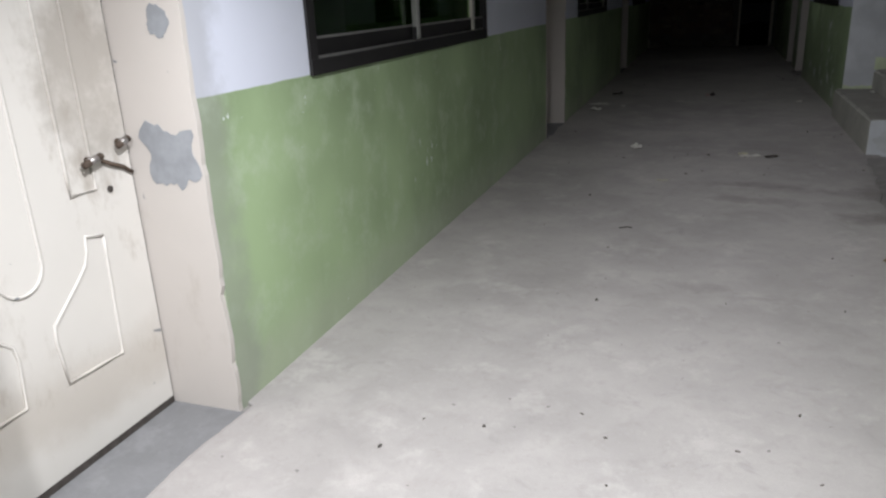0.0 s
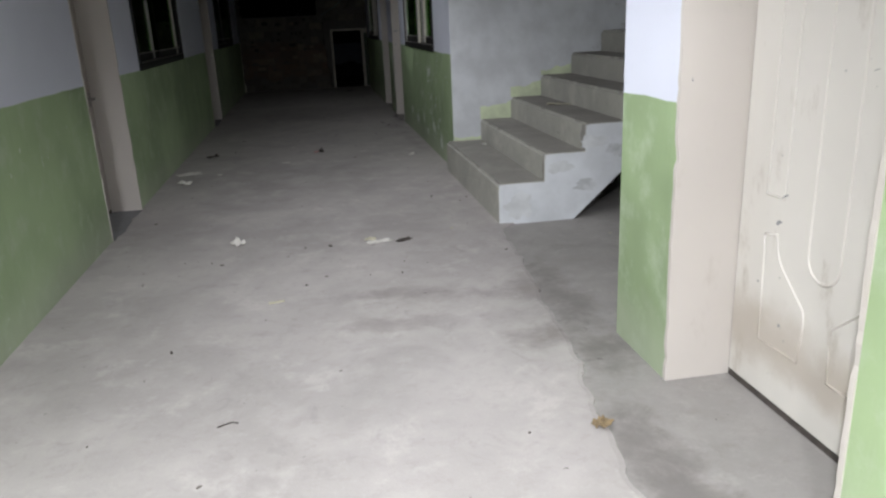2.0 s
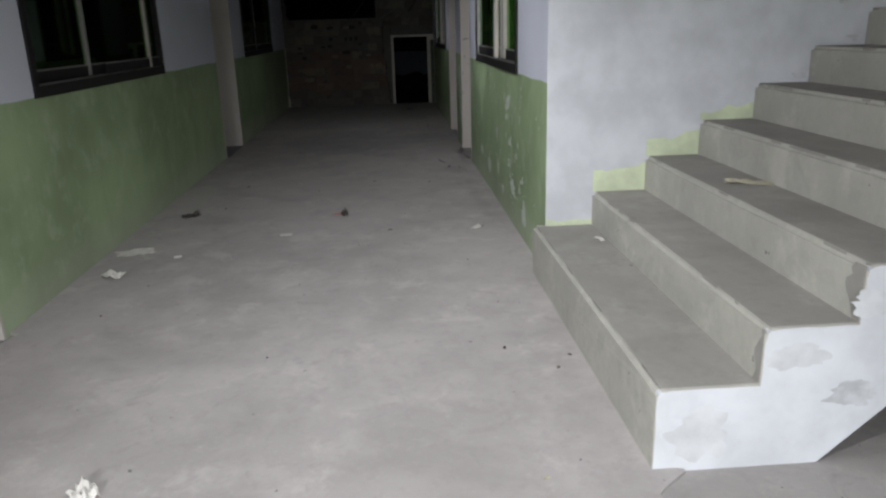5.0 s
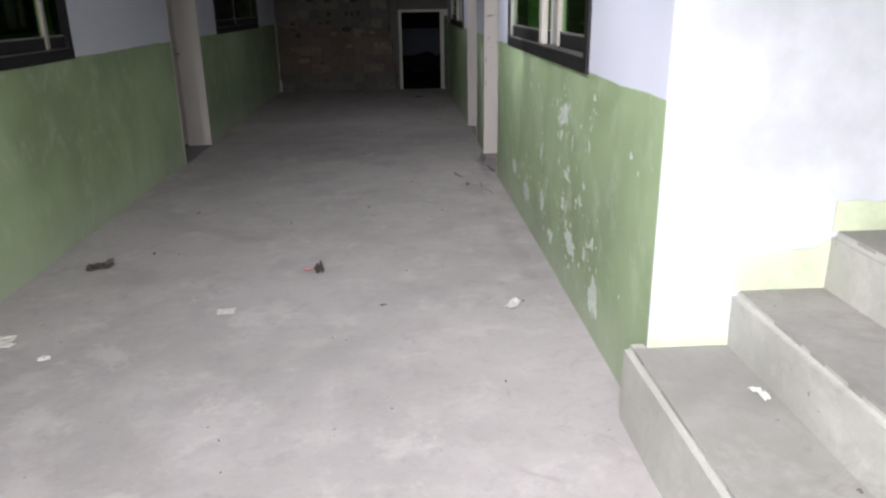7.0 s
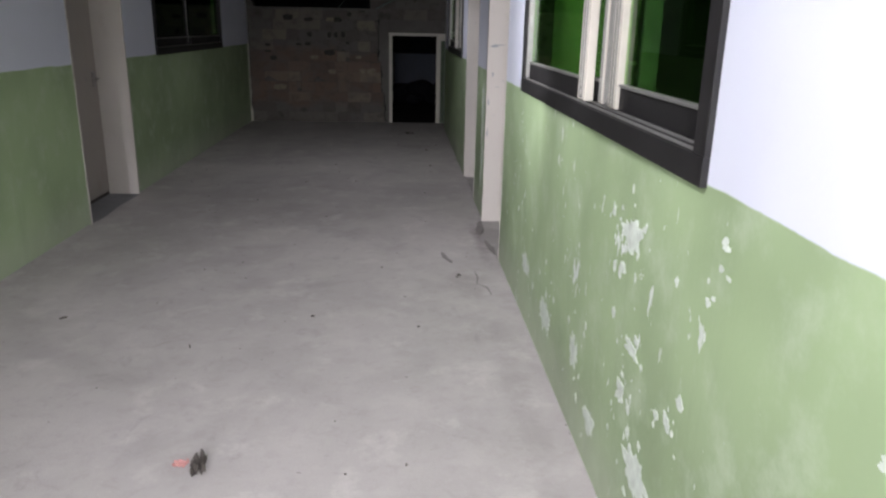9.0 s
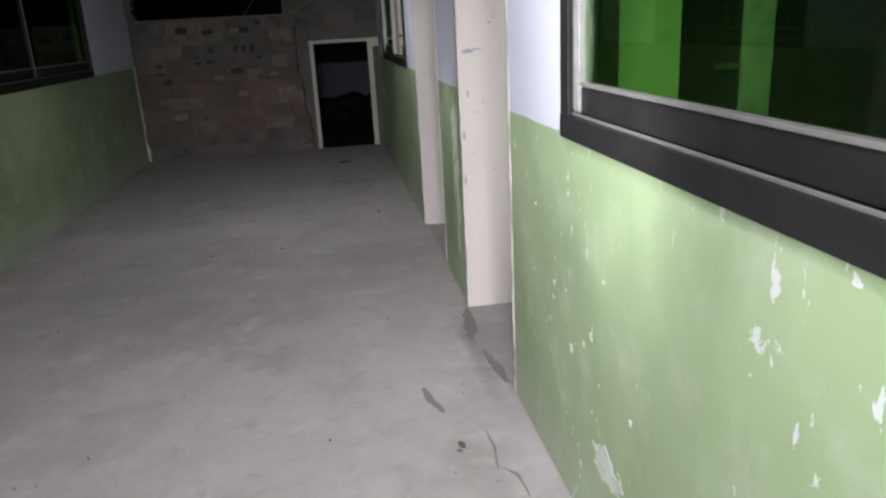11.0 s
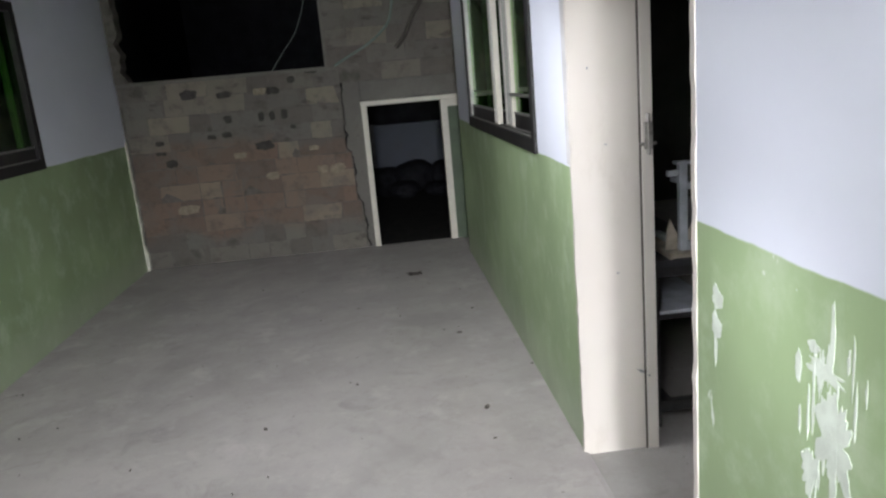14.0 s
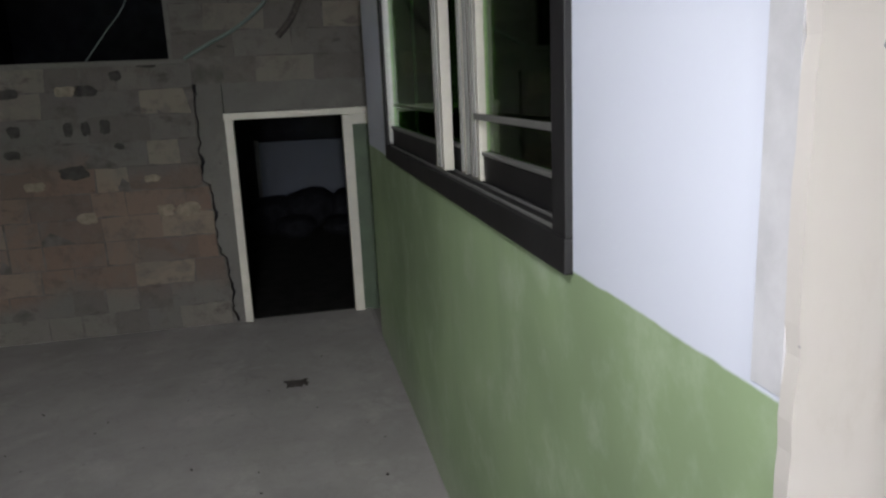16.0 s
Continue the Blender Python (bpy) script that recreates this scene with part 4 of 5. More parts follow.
structure("wall_store_east", boxed(2.9, 3.0, YE + 0.9, 25.2, -0.03, HIGH), UNLIT_BLACK, "dark side wall of the store", "wall")
structure("wall_store_return", boxed(XR + 0.05, 3.0, YE + 0.9, YE + 0.94, -0.03, HIGH), UNLIT_BLACK, "dark return wall of the store", "wall")
structure("floor_store", boxed(-1.9, 2.9, YE + 0.10, 25.2, -0.016, -0.006), STORE_FLOOR, "store floor painted near-black as unlit", "floor")
structure("ceiling_store", boxed(-1.9, 2.9, YE + 0.2, 25.2, HIGH - 0.06, HIGH - 0.003), UNLIT_BLACK, "store ceiling painted near-black as unlit", "ceiling")
# panel added to stand in for a faint bluish patch of light
board = thing("blue_patch_panel", "dim blue panel standing in for a faint patch of light", "board")
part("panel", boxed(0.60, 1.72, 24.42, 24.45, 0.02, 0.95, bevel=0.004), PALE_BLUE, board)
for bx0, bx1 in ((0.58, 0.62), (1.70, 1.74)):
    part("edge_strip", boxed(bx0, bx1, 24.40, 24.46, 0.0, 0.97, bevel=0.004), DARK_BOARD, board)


def sacks():
    """Lumps added to mask the panel's foot, painted near-black as unlit, one mesh each."""
    for sx, sy, sz, rx, ry, rz, seed in ((0.72, 24.12, 0.0, 0.30, 0.24, 0.40, 1), (1.12, 24.10, 0.0, 0.34, 0.26, 0.47, 2), (1.55, 24.14, 0.0, 0.30, 0.22, 0.43, 3), (0.95, 23.70, 0.0, 0.24, 0.20, 0.25, 4), (1.42, 23.66, 0.0, 0.22, 0.18, 0.21, 5)):
        bm = bmesh.new()
        bmesh.ops.create_icosphere(bm, subdivisions=4, radius=1.0)
        for v in bm.verts:
            q = v.co.copy()
            bulge = 1 + 0.16 * noise.noise(q * 1.6 + Vector((seed * 5.0, 0, 0))) + 0.06 * noise.noise(q * 5.0 + Vector((0, seed * 3.0, 0)))
            v.co = Vector((q.x * rx * bulge, q.y * ry * bulge, max(0.0, 0.5 + 0.5 * q.z * bulge) ** 0.8 * rz))
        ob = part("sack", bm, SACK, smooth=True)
        ob.matrix_world = pose(sx, sy, -0.006, 0, 0, seed * 23)
        tagged(ob, "lumpy near-black heap added to mask the panel's foot", "sack", "sacks in the store")


sacks()


def loose_line(name, label, category, points, r, material, n=14):
    pts = []
    ctrl = [Vector(p) for p in points]
    ctrl = [ctrl[0]] + ctrl + [ctrl[-1]]
    for a, b, c, d in zip(ctrl, ctrl[1:], ctrl[2:], ctrl[3:]):
        for k in range(n):
            t = k / n
            pts.append(0.5 * ((2 * b) + (c - a) * t + (2 * a - 5 * b + 4 * c - d) * t * t + (3 * b - a - 3 * c + d) * t ** 3))
    pts.append(ctrl[-1])
    return tagged(part(name, tube(bmesh.new(), pts, r, 8), material, smooth=True), label, category)


loose_line("conduit_pipe", "grey-green flexible pipe hanging across the blocks", "pipe",
           [(0.36, YE - 0.02, 1.715), (0.50, YE - 0.03, 1.79), (0.66, YE - 0.035, 1.87), (0.80, YE - 0.03, 1.97), (0.90, YE - 0.02, 2.10), (0.95, YE - 0.012, 2.40), (0.96, YE - 0.012, 2.99)], 0.011, HOSE)
loose_line("cable", "thin pale cable hanging in the upper opening", "cable",
           [(-0.21, YE + 0.03, 1.722), (-0.09, YE + 0.06, 1.88), (0.05, YE + 0.08, 2.07), (0.16, YE + 0.08, 2.4), (0.20, YE + 0.08, 2.99)], 0.0035, HOSE)
loose_line("bent_rod", "dark bent iron rod leaning on the blocks", "rod",
           [(0.93, YE - 0.02, 1.83), (1.02, YE - 0.03, 1.93), (1.10, YE - 0.03, 2.09), (1.20, YE - 0.015, 2.26), (1.26, YE - 0.012, 2.6)], 0.020, DARK_BIT)


# ---- classroom behind the open door ----
def school_desk():
    t = thing("school_desk", "dark steel school desk with a worn board top", "desk")
    x0, x1, y0, y1 = 1.76, 2.035, 16.885, 17.80
    part("desktop", boxed(x0 - 0.02, x1 + 0.06, y0 - 0.01, y1, 0.700, 0.728, bevel=0.005), DARK_BOARD, t)
    for lx in (x0, x1):
        for ly in (y0, y1 - 0.06):
            part("leg", boxed(lx - 0.020, lx + 0.020, ly, ly + 0.036, -0.014, 0.700, bevel=0.003), BLACK, t)
    for ly in (y0, y1 - 0.06):
        part("foot_bar", boxed(x0 + 0.02, x1 - 0.02, ly + 0.002, ly + 0.034, 0.055, 0.105, bevel=0.003), BLACK, t)
        part("top_bar", boxed(x0 + 0.02, x1 - 0.02, ly + 0.004, ly + 0.030, 0.655, 0.699, bevel=0.003), BLACK, t)
        part("shelf_bar", boxed(x0 + 0.02, x1 - 0.02, ly + 0.004, ly + 0.030, 0.470, 0.495, bevel=0.003), BLACK, t)
    part("shelf", boxed(x0 - 0.01, x1 + 0.01, y0 + 0.002, y1 - 0.03, 0.4955, 0.510, bevel=0.003), GREY_PAINT, t, "grey dusty book shelf")
    part("stretcher", boxed((x0 + x1) / 2 - 0.1, (x0 + x1) / 2 - 0.06, y0 + 0.036, y1 - 0.06, 0.06, 0.10, bevel=0.003), BLACK, t)
    return t


def upturned_stool():
    t = thing("stool", "pale grey stool upside down on the desk", "stool")
    x0, x1, y0, y1, z0 = 1.855, 2.150, 16.895, 17.215, 0.7285
    bm = boxed(x0 - 0.03, x1 + 0.02, y0 - 0.015, y1 + 0.02, z0, z0 + 0.026, bevel=0.006)
    bmesh.ops.subdivide_edges(bm, edges=[e for e in bm.edges if e.calc_length() > 0.1], cuts=9, use_grid_fill=True)
    for v in bm.verts:
        if v.co.y < y0 or v.co.x < x0 - 0.02:
            v.co += Vector((0.012 * noise.noise(v.co * 30), 0.020 * noise.noise(v.co * 38 + Vector((3, 1, 0))), 0.008 * noise.noise(v.co * 25) * (v.co.z > z0 + 0.01)))
    part("seat", bm, PLY, t, "chipped plywood seat")
    for sx, sy, wide, tall, lean in ((x0 - 0.025, y0 + 0.045, 0.075, 0.135, 6), (x0 + 0.065, y0 + 0.055, 0.205, 0.115, 0)):
        sh = bmesh.new()
        slab(sh, [(0, 0), (wide, 0), (wide * 0.95, tall * 0.18), (wide * 0.45, tall * 0.72), (wide * 0.2, tall), (wide * 0.05, tall * 0.6)], 0, 0.006)
        sp = part("splinter", sh, PLY, t, "split upright piece of plywood")
        sp.matrix_basis = pose(sx, sy, z0 + 0.027, lean, 0, 8)
    ly = y0 + 0.01
    for lx in (x0 + 0.024, x1 - 0.030):
        lg = part("leg", boxed(lx, lx + 0.034, ly, ly + 0.030, z0 + 0.0265, 1.112, bevel=0.003), GREY_PAINT, t)
        part("foot_cap", boxed(lx - 0.013, lx + 0.047, ly - 0.011, ly + 0.041, 1.1125, 1.124, bevel=0.003), GREY_PAINT, lg)
        part("seat_rail", boxed(lx + 0.004, lx + 0.028, ly + 0.031, y1 - 0.02, z0 + 0.027, z0 + 0.055, bevel=0.003), GREY_PAINT, t)
    part("seat_rail", boxed(x0 + 0.0585, x1 - 0.0305, ly + 0.002, ly + 0.026, z0 + 0.027, z0 + 0.064, bevel=0.003), GREY_PAINT, t)
    part("stretcher", boxed(x0 + 0.0585, x1 - 0.0305, ly + 0.002, ly + 0.026, 1.008, 1.036, bevel=0.003), GREY_PAINT, t)
    part("stretcher_stub", boxed(x0 - 0.022, x0 + 0.0235, ly + 0.006, ly + 0.026, 1.066, 1.090, bevel=0.003), GREY_PAINT, t, "broken end of a stretcher")
    part("stretcher_stub", boxed(x0 + 0.028, x0 + 0.052, ly + 0.031, ly + 0.11, 1.030, 1.052, bevel=0.003), GREY_PAINT, t, "broken end of a stretcher")
    return t


school_desk()
upturned_stool()
inner = thing("inner_door", "dark inner door with a pale frame strip", "door", "structure")
part("leaf", boxed(1.902, 2.14, 13.60, 13.64, -0.01, 2.1, bevel=0.003), DARK_BOARD, inner)
part("frame_strip", boxed(2.14, 2.24, 13.57, 13.69, -0.014, 2.1, bevel=0.003), GREY_PAINT, inner)
part("handle", rod(rod(bmesh.new(), (2.10, 13.60, 1.30), (2.10, 13.55, 1.30), 0.010), (2.10, 13.552, 1.30), (2.02, 13.552, 1.30), 0.010), STEEL, inner)
part("head_panel", boxed(1.902, 2.24, 13.58, 13.69, 2.1, HIGH), ROOM_GREEN, inner)


# ---- flakes that have lifted off the green paint ----
def wall_flake(y, z, ry, rz, seed, n=44, wild=1.0):
    bm = bmesh.new()
    rim = []
    for k in range(n):
        a = 2 * math.pi * k / n
        r = 1 + 0.60 * wild * noise.noise(Vector((math.cos(a) * 1.5, math.sin(a) * 1.5, seed))) + 0.5 * wild * noise.noise(Vector((math.cos(a) * 3.2, math.sin(a) * 3.2, seed + 5))) + 0.25 * wild * noise.noise(Vector((math.cos(a) * 9, math.sin(a) * 9, seed + 15)))
        rim.append((y + ry * r * math.cos(a), z + rz * r * math.sin(a)))
    proud = 0.0004 + 0.0007 * (seed * 0.618 % 1.0)
    f = [bm.verts.new((XR - proud, py, pz)) for py, pz in rim]
    g = [bm.verts.new((XR + 0.002, py, pz)) for py, pz in rim]
    bm.faces.new(f)
    for k in range(n):
        bm.faces.new((f[k], f[(k + 1) % n], g[(k + 1) % n], g[k]))
    return part("bare_patch", bm, FLAKE, east_wall, "white plaster where green paint flaked")


east_wall = bpy.data.objects["wall_east_north"]
frng = random.Random(21)
# larger bare places: y, z, half-width, half-height
for fy, fz, fry, frz in ((10.50, 0.17, 0.075, 0.085), (11.22, 0.93, 0.075, 0.040), (11.00, 0.29, 0.10, 0.055), (12.33, 0.235, 0.11, 0.06), (12.87, 0.285, 0.11, 0.055),
                         (11.77, 0.31, 0.055, 0.055), (10.56, 0.43, 0.022, 0.030), (10.70, 0.33, 0.024, 0.036), (11.136, 0.618, 0.045, 0.022), (11.19, 0.452, 0.030, 0.036),
                         (11.49, 0.18, 0.06, 0.04), (10.08, 0.925, 0.018, 0.010), (9.99, 0.88, 0.010, 0.010), (15.558, 1.012, 0.026, 0.026), (15.562, 0.945, 0.024, 0.030), (15.566, 0.89, 0.007, 0.040),
                         (15.13, 0.72, 0.016, 0.05), (15.12, 0.42, 0.012, 0.07), (15.24, 0.98, 0.010, 0.03)):
    wall_flake(fy, fz, fry, frz, fy * 3.7 + fz, 44, 0.45 if fy > 15 else 1.0)
for k, (fy, fz, fry, frz) in enumerate(((15.13, 0.88, 0.050, 0.085), (15.17, 0.66, 0.055, 0.050), (15.11, 0.50, 0.030, 0.090), (15.16, 1.00, 0.045, 0.022), (15.20, 0.80, 0.022, 0.040), (15.08, 0.72, 0.020, 0.035), (15.14, 0.30, 0.022, 0.070))):
    wall_flake(fy, fz, fry, frz, 30.3 + k * 5.7, 60, 1.1)
for _ in range(38):
    wall_flake(frng.gauss(15.14, 0.04), frng.uniform(0.30, 1.08), frng.uniform(0.002, 0.006), frng.uniform(0.012, 0.07), frng.random() * 90, 18, 0.8)
# small chips in clumps round them: y, z, spread along, spread up, count
for fy, fz, sy, sz, count in ((11.25, 0.92, 0.16, 0.07, 26), (11.12, 0.60, 0.14, 0.10, 18), (11.15, 0.42, 0.10, 0.08, 10), (11.75, 0.34, 0.12, 0.10, 12), (12.4, 0.30, 0.22, 0.08, 12),
                              (10.78, 0.58, 0.05, 0.04, 8), (10.68, 0.98, 0.05, 0.08, 9), (10.58, 0.35, 0.07, 0.08, 7), (11.0, 0.25, 0.12, 0.07, 9), (12.85, 0.40, 0.15, 0.10, 8),
                              (13.35, 0.75, 0.25, 0.22, 22), (15.25, 0.80, 0.08, 0.25, 6)):
    for _ in range(count):
        size = frng.choice((0.003, 0.004, 0.005, 0.006, 0.008, 0.010)) * (0.45 if 13 < fy < 14 else 1.0)
        wall_flake(frng.gauss(fy, sy), min(1.12, max(0.05, frng.gauss(fz, sz))), size * frng.uniform(1.0, 2.2), size * frng.uniform(0.9, 2.4), frng.random() * 90, 14)


# ---- litter on the floor ----
def scrap(name, label, category, x, y, w, l, lift, material, turn, seed, z=0.0, cells=7, curl=1.0):
    """A torn, creased piece lying on the floor."""
    bm = bmesh.new()
    bmesh.ops.create_grid(bm, x_segments=cells, y_segments=cells, size=0.5)
    for v in bm.verts:
        p = Vector((v.co.x * 3.0 + seed * 7.1, v.co.y * 3.0, seed))
        edge = max(abs(v.co.x), abs(v.co.y)) > 0.49
        k = 1 + (0.35 * noise.noise(p * 1.7) if edge else 0)
        v.co = Vector((v.co.x * w * k, v.co.y * l * k, 0.004 + lift * curl * abs(noise.noise(p * 1.3)) * 1.6 + 0.25 * lift * abs(noise.noise(p * 4.0))))
    bmesh.ops.solidify(bm, geom=bm.faces[:], thickness=0.0015)
    low_z = min(v.co.z for v in bm.verts)
    for v in bm.verts:
        v.co.z -= low_z
    ob = part(name, bm, material)
    ob.matrix_world = pose(x, y, z + 0.0008, 0, 0, turn)
    return tagged(ob, label, category)


scrap("paper_scrap", "torn flat white paper on the cement floor", "paper", -1.40, 10.64, 0.24, 0.13, 0.012, PAPER, 15, 1)
scrap("paper_scrap", "crumpled white paper beside the green wall", "paper", -1.36, 10.10, 0.15, 0.09, 0.045, PAPER, -20, 2)
scrap("crumpled_paper", "small crumpled white paper ball on the floor", "paper", -0.626, 7.68, 0.09, 0.09, 0.045, PAPER, 40, 3, cells=9)
scrap("paper_strip", "torn white card strip lying on the floor", "paper", 0.385, 7.42, 0.17, 0.065, 0.012, PAPER, 18, 4)
scrap("yellow_wrapper", "faded yellowish wrapper under a card strip", "wrapper", 0.33, 7.49, 0.08, 0.035, 0.02, WRAP, -10, 5)
scrap("dark_wrapper", "folded dark wrapper on the cement floor", "wrapper", 0.565, 7.40, 0.12, 0.05, 0.02, DARK_BIT, 25, 6)
scrap("paper_scrap", "flat pale paper scrap trodden into the dust", "paper", -0.30, 6.40, 0.085, 0.035, 0.006, WRAP, 12, 7)
scrap("paper_scrap", "bent white paper scrap near the flaking wall", "paper", 1.10, 10.90, 0.06, 0.12, 0.015, PAPER, -25, 8)
scrap("paper_scrap", "oval pale paper scrap on the floor", "paper", -0.365, 10.94, 0.09, 0.07, 0.006, PAPER, 5, 9)
scrap("dark_wrapper", "dark folded wrapper beside a red scrap", "wrapper", 0.05, 11.50, 0.05, 0.09, 0.05, DARK_BIT, 12, 10)
scrap("red_scrap", "small red and white wrapper scrap", "wrapper", -0.015, 11.52, 0.05, 0.04, 0.02, RED_BIT, -15, 11)
scrap("dry_leaf", "curled dry brown leaf by the doorway", "leaf", 0.994, 4.705, 0.07, 0.06, 0.03, LEAF, 30, 12)
scrap("dark_scrap", "flat dark scrap near the block wall", "scrap", 0.866, 19.81, 0.11, 0.09, 0.012, DARK_BIT, 0, 13)
scrap("pale_chip", "small pale chip on the floor", "scrap", -1.06, 10.48, 0.05, 0.04, 0.01, PAPER, 0, 14)
scrap("stair_wrapper", "torn pale wrapper lying on a step", "wrapper", 2.24, 8.90, 0.10, 0.24, 0.012, WRAP, 60, 15, z=0.716)
scrap("paper_scrap", "small white paper curl on the lowest step", "paper", 1.640, 9.41, 0.022, 0.07, 0.02, PAPER, 20, 16, z=0.304)
scrap("foil_wrapper", "dark crumpled foil wrapper near the green wall", "wrapper", -1.28, 11.70, 0.14, 0.13, 0.03, DARK_BIT, 20, 17)
stick = loose_line("twig", "short dark twig on the cement floor", "twig", [(-0.48, 5.05, 0.006), (-0.43, 5.07, 0.009), (-0.40, 5.065, 0.006)], 0.003, DARK_BIT)


# single crumbs: x, y, length, pale or dark
def crumb(x, y, size, material, label, seed):
    bm = bmesh.new()
    bmesh.ops.create_icosphere(bm, subdivisions=2, radius=1.0)
    for v in bm.verts:
        q = v.co.copy()
        k = 1 + 0.45 * noise.noise(q * 1.4 + Vector((seed * 3.7, 0, 0))) + 0.2 * noise.noise(q * 4.0 + Vector((0, seed, 0)))
        v.co = Vector((q.x * size * 0.5 * k, q.y * size * 0.26 * k, max(0.0, 0.4 + 0.6 * q.z * k) * size * 0.22))
    ob = part("crumb", bm, material)
    ob.matrix_world = pose(x, y, 0.0004, 0, 0, seed * 47 % 180)
    tagged(ob, label, "crumb", "crumbs on the floor")


for k, (cx, cy, size) in enumerate(((-0.99, 12.863, 0.05), (-1.027, 11.916, 0.045), (1.094, 13.516, 0.03), (0.432, 10.953, 0.045), (1.157, 10.945, 0.03), (0.769, 11.503, 0.022), (0.306, 16.384, 0.045), (-0.175, 16.334, 0.04),
                                    (1.07, 17.249, 0.055), (0.026, 17.298, 0.045), (1.06, 18.317, 0.05), (1.06, 16.945, 0.025), (1.385, 17.71, 0.03), (0.036, 7.427, 0.055), (-0.689, 7.206, 0.04), (1.215, 6.967, 0.035),
                                    (1.187, 8.438, 0.035), (1.270, 8.564, 0.03), (-0.003, 6.771, 0.03), (-0.499, 4.663, 0.03), (-0.892, 2.601, 0.018), (-0.347, 2.786, 0.022), (0.177, 2.691, 0.025), (0.413, 2.576, 0.018), (1.108, 13.547, 0.06))):
    crumb(cx, cy, size * 0.8, CRUMB, "small dark crumb on the cement floor", k + 1)
for k, (cx, cy, size) in enumerate(((2.072, 6.703, 0.05), (2.018, 7.112, 0.025), (0.956, 7.606, 0.03))):
    crumb(cx, cy, size, WRAP, "small pale crumb on the cement floor", k + 60)


# broken lines in the screed beside the closed door
def floor_mark(points, width, seed):
    """A ragged strip of broken screed along a line of points."""
    line = []
    for (ax, ay), (bx, by) in zip(points, points[1:]):
        line += [Vector((ax + (bx - ax) * k / 8, ay + (by - ay) * k / 8, 0)) for k in range(8)]
    line.append(Vector((*points[-1], 0)))
    bm = bmesh.new()
    rows = []
    for k, p in enumerate(line):
        f = k / (len(line) - 1)
        half = width * 0.5 * (0.25 + math.sin(math.pi * f) ** 0.6) * (1 + 0.6 * noise.noise(p * 14.0 + Vector((0, 0, seed))))
        shift = 0.4 * width * noise.noise(p * 22.0 + Vector((0, 0, seed + 4)))
        rows.append([bm.verts.new((p.x + shift - half, p.y, -0.004)), bm.verts.new((p.x + shift - half * 0.8, p.y, 0.0015)), bm.verts.new((p.x + shift + half * 0.8, p.y, 0.0015)), bm.verts.new((p.x + shift + half, p.y, -0.004))])
    for a, b in zip(rows, rows[1:]):
        for k in range(3):
            bm.faces.new((a[k], a[k + 1], b[k + 1], b[k]))
    part("broken_screed", bm, MARK, bpy.data.objects["floor"], "dark broken edge in the screed")


floor_mark([(1.376, 14.886), (1.347, 14.651), (1.327, 14.474)], 0.050, 1)
floor_mark([(1.355, 14.330), (1.375, 14.169), (1.392, 13.990)], 0.034, 2)
floor_mark([(1.030, 14.030), (1.040, 13.920), (1.085, 13.800)], 0.034, 3)
floor_mark([(1.217, 13.640), (1.222, 13.520), (1.205, 13.370)], 0.010, 4)
floor_mark([(1.215, 13.390), (1.262, 13.330), (1.272, 13.200)], 0.010, 5)

# small grit strewn over the floor
bm = bmesh.new()
rng = random.Random(11)
for _ in range(110):
    gx, gy = rng.uniform(-1.45, 1.2), rng.uniform(2.2, 20.6)
    if gy < 7 and gx > 0.95:
        continue
    r = rng.choice((0.003, 0.004, 0.005, 0.007))
    m = pose(gx, gy, r * 0.35, rng.uniform(0, 90), rng.uniform(0, 90), rng.uniform(0, 360)) @ Matrix.Diagonal((r * rng.uniform(1, 2.4), r, r * 0.5, 1))
    bmesh.ops.create_icosphere(bm, subdivisions=1, radius=1.0, matrix=m)
tagged(part("grit", bm, DARK_BIT), "small dark grit and crumbs strewn on the floor", "grit", "", "stuff")


# broken block faces: x, z, half-width, half-height, material
def broken_face(x, z, rx, rz, seed, material, name, label):
    rim = []
    for k in range(22):
        a = 2 * math.pi * k / 22
        q = 1 + 0.28 * noise.noise(Vector((math.cos(a) * 2, math.sin(a) * 2, seed))) + 0.2 * noise.noise(Vector((math.cos(a) * 6, math.sin(a) * 6, seed)))
        sq = max(abs(math.cos(a)), abs(math.sin(a))) ** -0.5
        rim.append((x + rx * q * sq * math.cos(a), z + rz * q * sq * math.sin(a)))
    part(name, slab(bmesh.new(), rim, YE - 0.0015, YE + 0.02), material, end_wall, label)


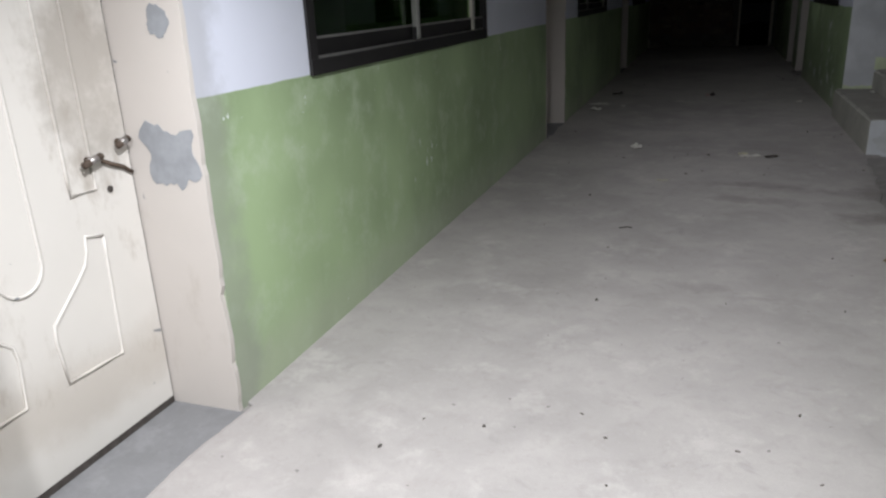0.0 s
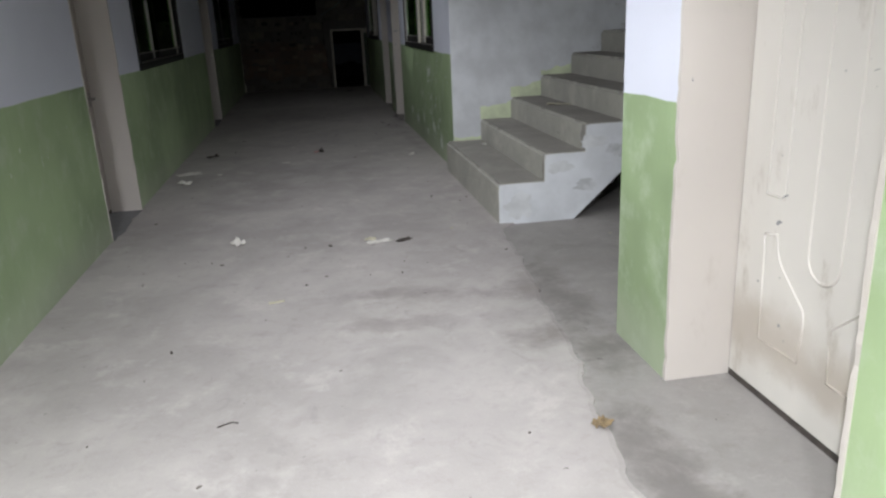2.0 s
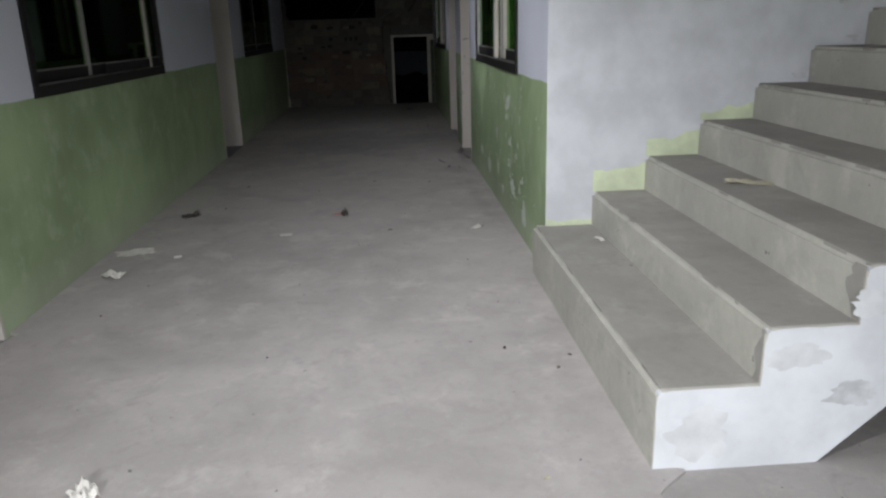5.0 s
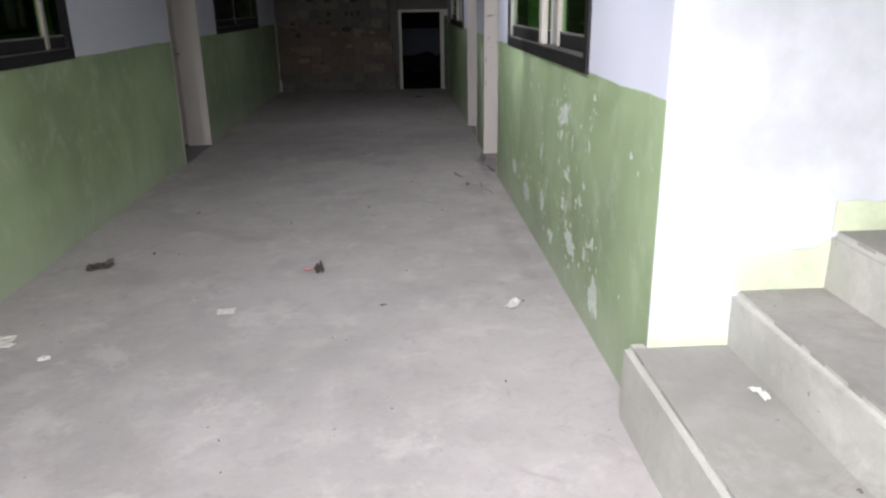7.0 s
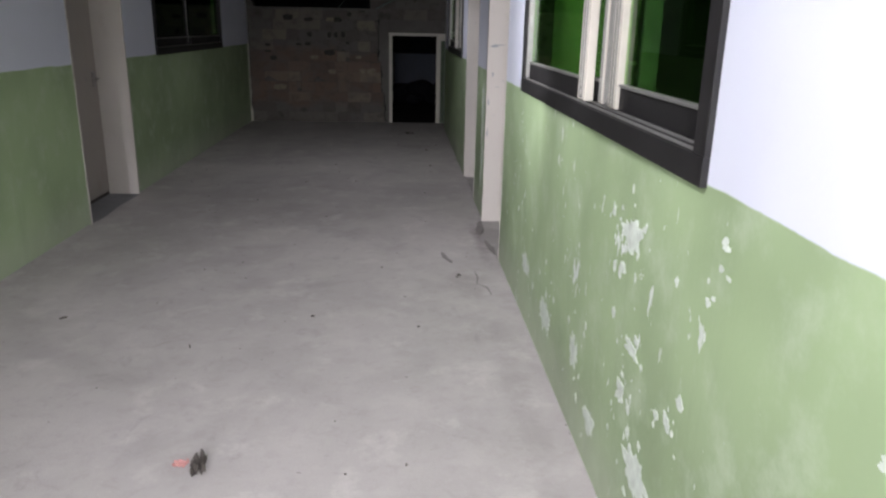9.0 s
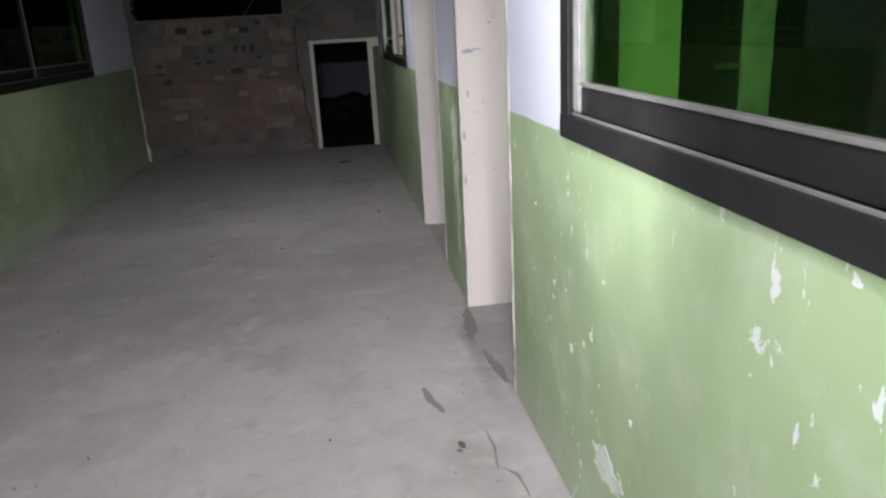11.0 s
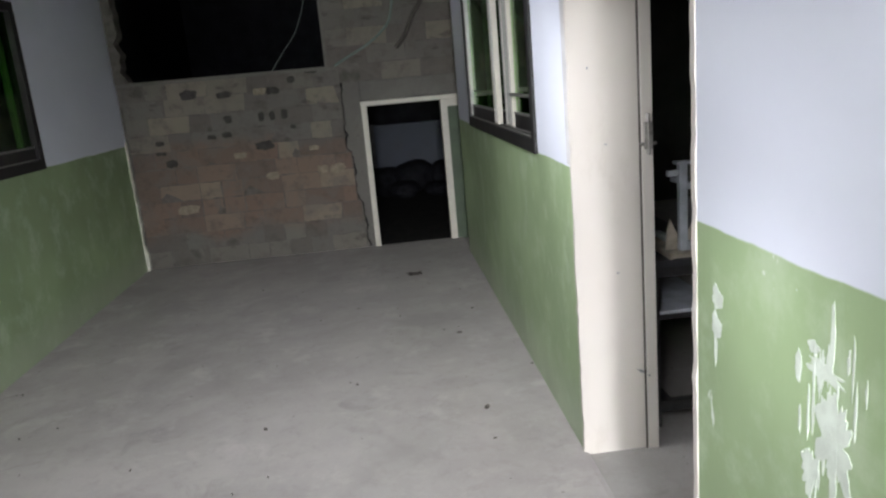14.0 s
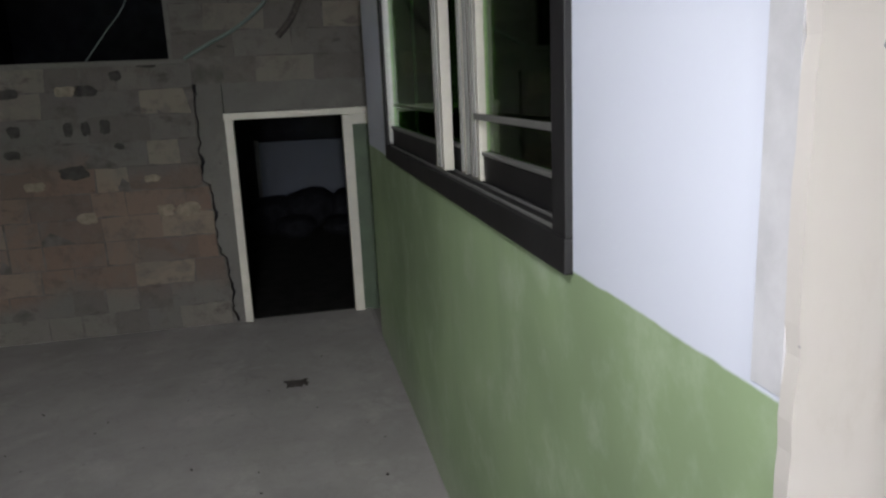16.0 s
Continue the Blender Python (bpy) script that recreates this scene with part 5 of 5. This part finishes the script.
# flat dark patches stand in for the shade inside hollows of the blocks
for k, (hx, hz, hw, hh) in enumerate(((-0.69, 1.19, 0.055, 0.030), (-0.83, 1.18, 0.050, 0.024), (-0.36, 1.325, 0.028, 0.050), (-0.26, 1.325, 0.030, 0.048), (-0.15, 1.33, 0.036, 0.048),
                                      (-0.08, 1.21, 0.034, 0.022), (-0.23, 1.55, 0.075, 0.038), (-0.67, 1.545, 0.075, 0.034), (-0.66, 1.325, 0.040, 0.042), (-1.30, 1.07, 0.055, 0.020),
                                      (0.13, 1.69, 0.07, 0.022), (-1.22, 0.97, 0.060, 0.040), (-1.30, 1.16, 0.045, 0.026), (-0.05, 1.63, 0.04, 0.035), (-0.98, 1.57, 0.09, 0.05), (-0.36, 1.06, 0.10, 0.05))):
    broken_face(hx, hz, hw * 0.85, hh * 0.85, k * 3.3, HOLLOW, "hollow", "flat dark patch for the shade of a hollow")
for k, (hx, hz, hw, hh) in enumerate(((-0.33, 0.775, 0.062, 0.035), (-0.60, 0.99, 0.060, 0.028), (0.28, 0.79, 0.075, 0.042), (0.14, 0.79, 0.05, 0.035), (-1.14, 0.53, 0.10, 0.04), (0.08, 1.0, 0.05, 0.022), (-0.34, 1.55, 0.06, 0.03))):
    broken_face(hx, hz, hw, hh, 60 + k * 2.7, TAN_CHIP, "broken_face", "paler broken face of a block")


# ---- blocks of the end wall, last ----
def lay_blocks():
    rng2 = random.Random(5)
    shapes = {}

    def lay(x0, x1, zc, h, k):
        w = round((x1 - x0) / 0.04) * 0.04
        key = (w, h, rng2.randrange(3))
        if key not in shapes:
            shapes[key] = block_mesh(w - 0.004, h - 0.006, key[2] + w * 10)
        b = new("block", shapes[key])
        b.parent = end_wall
        b.matrix_basis = pose((x0 + x1) / 2, YE + 0.004 + rng2.uniform(-0.003, 0.003), zc, 0, rng2.uniform(-0.7, 0.7), 0)

    h = 0.1545
    for row in range(11):
        zc = h * (row + 0.5)
        edge = 0.40 if zc > 0.95 else (0.45 if zc > 0.46 else 0.50)
        x = XL + 0.03
        first = True
        while x < edge - 0.06:
            w = 0.36 if not first else (0.36 if row % 2 else 0.20)
            if rng2.random() < 0.35:
                w = 0.20
            x1 = min(x + w, edge - 0.03)
            if edge - 0.03 - x1 < 0.08:
                x1 = edge - 0.03
            lay(x, x1, zc, h, row)
            x, first = x1, False
    for row in range(9):
        zc = 1.56 + 0.16 * (row + 0.5)
        x = OPEN_R + 0.02 if zc > LOW_TOP + 0.05 else 0.58
        first = True
        while x < XR - 0.01:
            w = 0.36 if not first else (0.36 if row % 2 else 0.2)
            x1 = min(x + w, XR + 0.058)
            if XR + 0.05 - x1 < 0.08:
                x1 = XR + 0.058
            lay(x, x1, zc, 0.16, row)
            x, first = x1, False


lay_blocks()
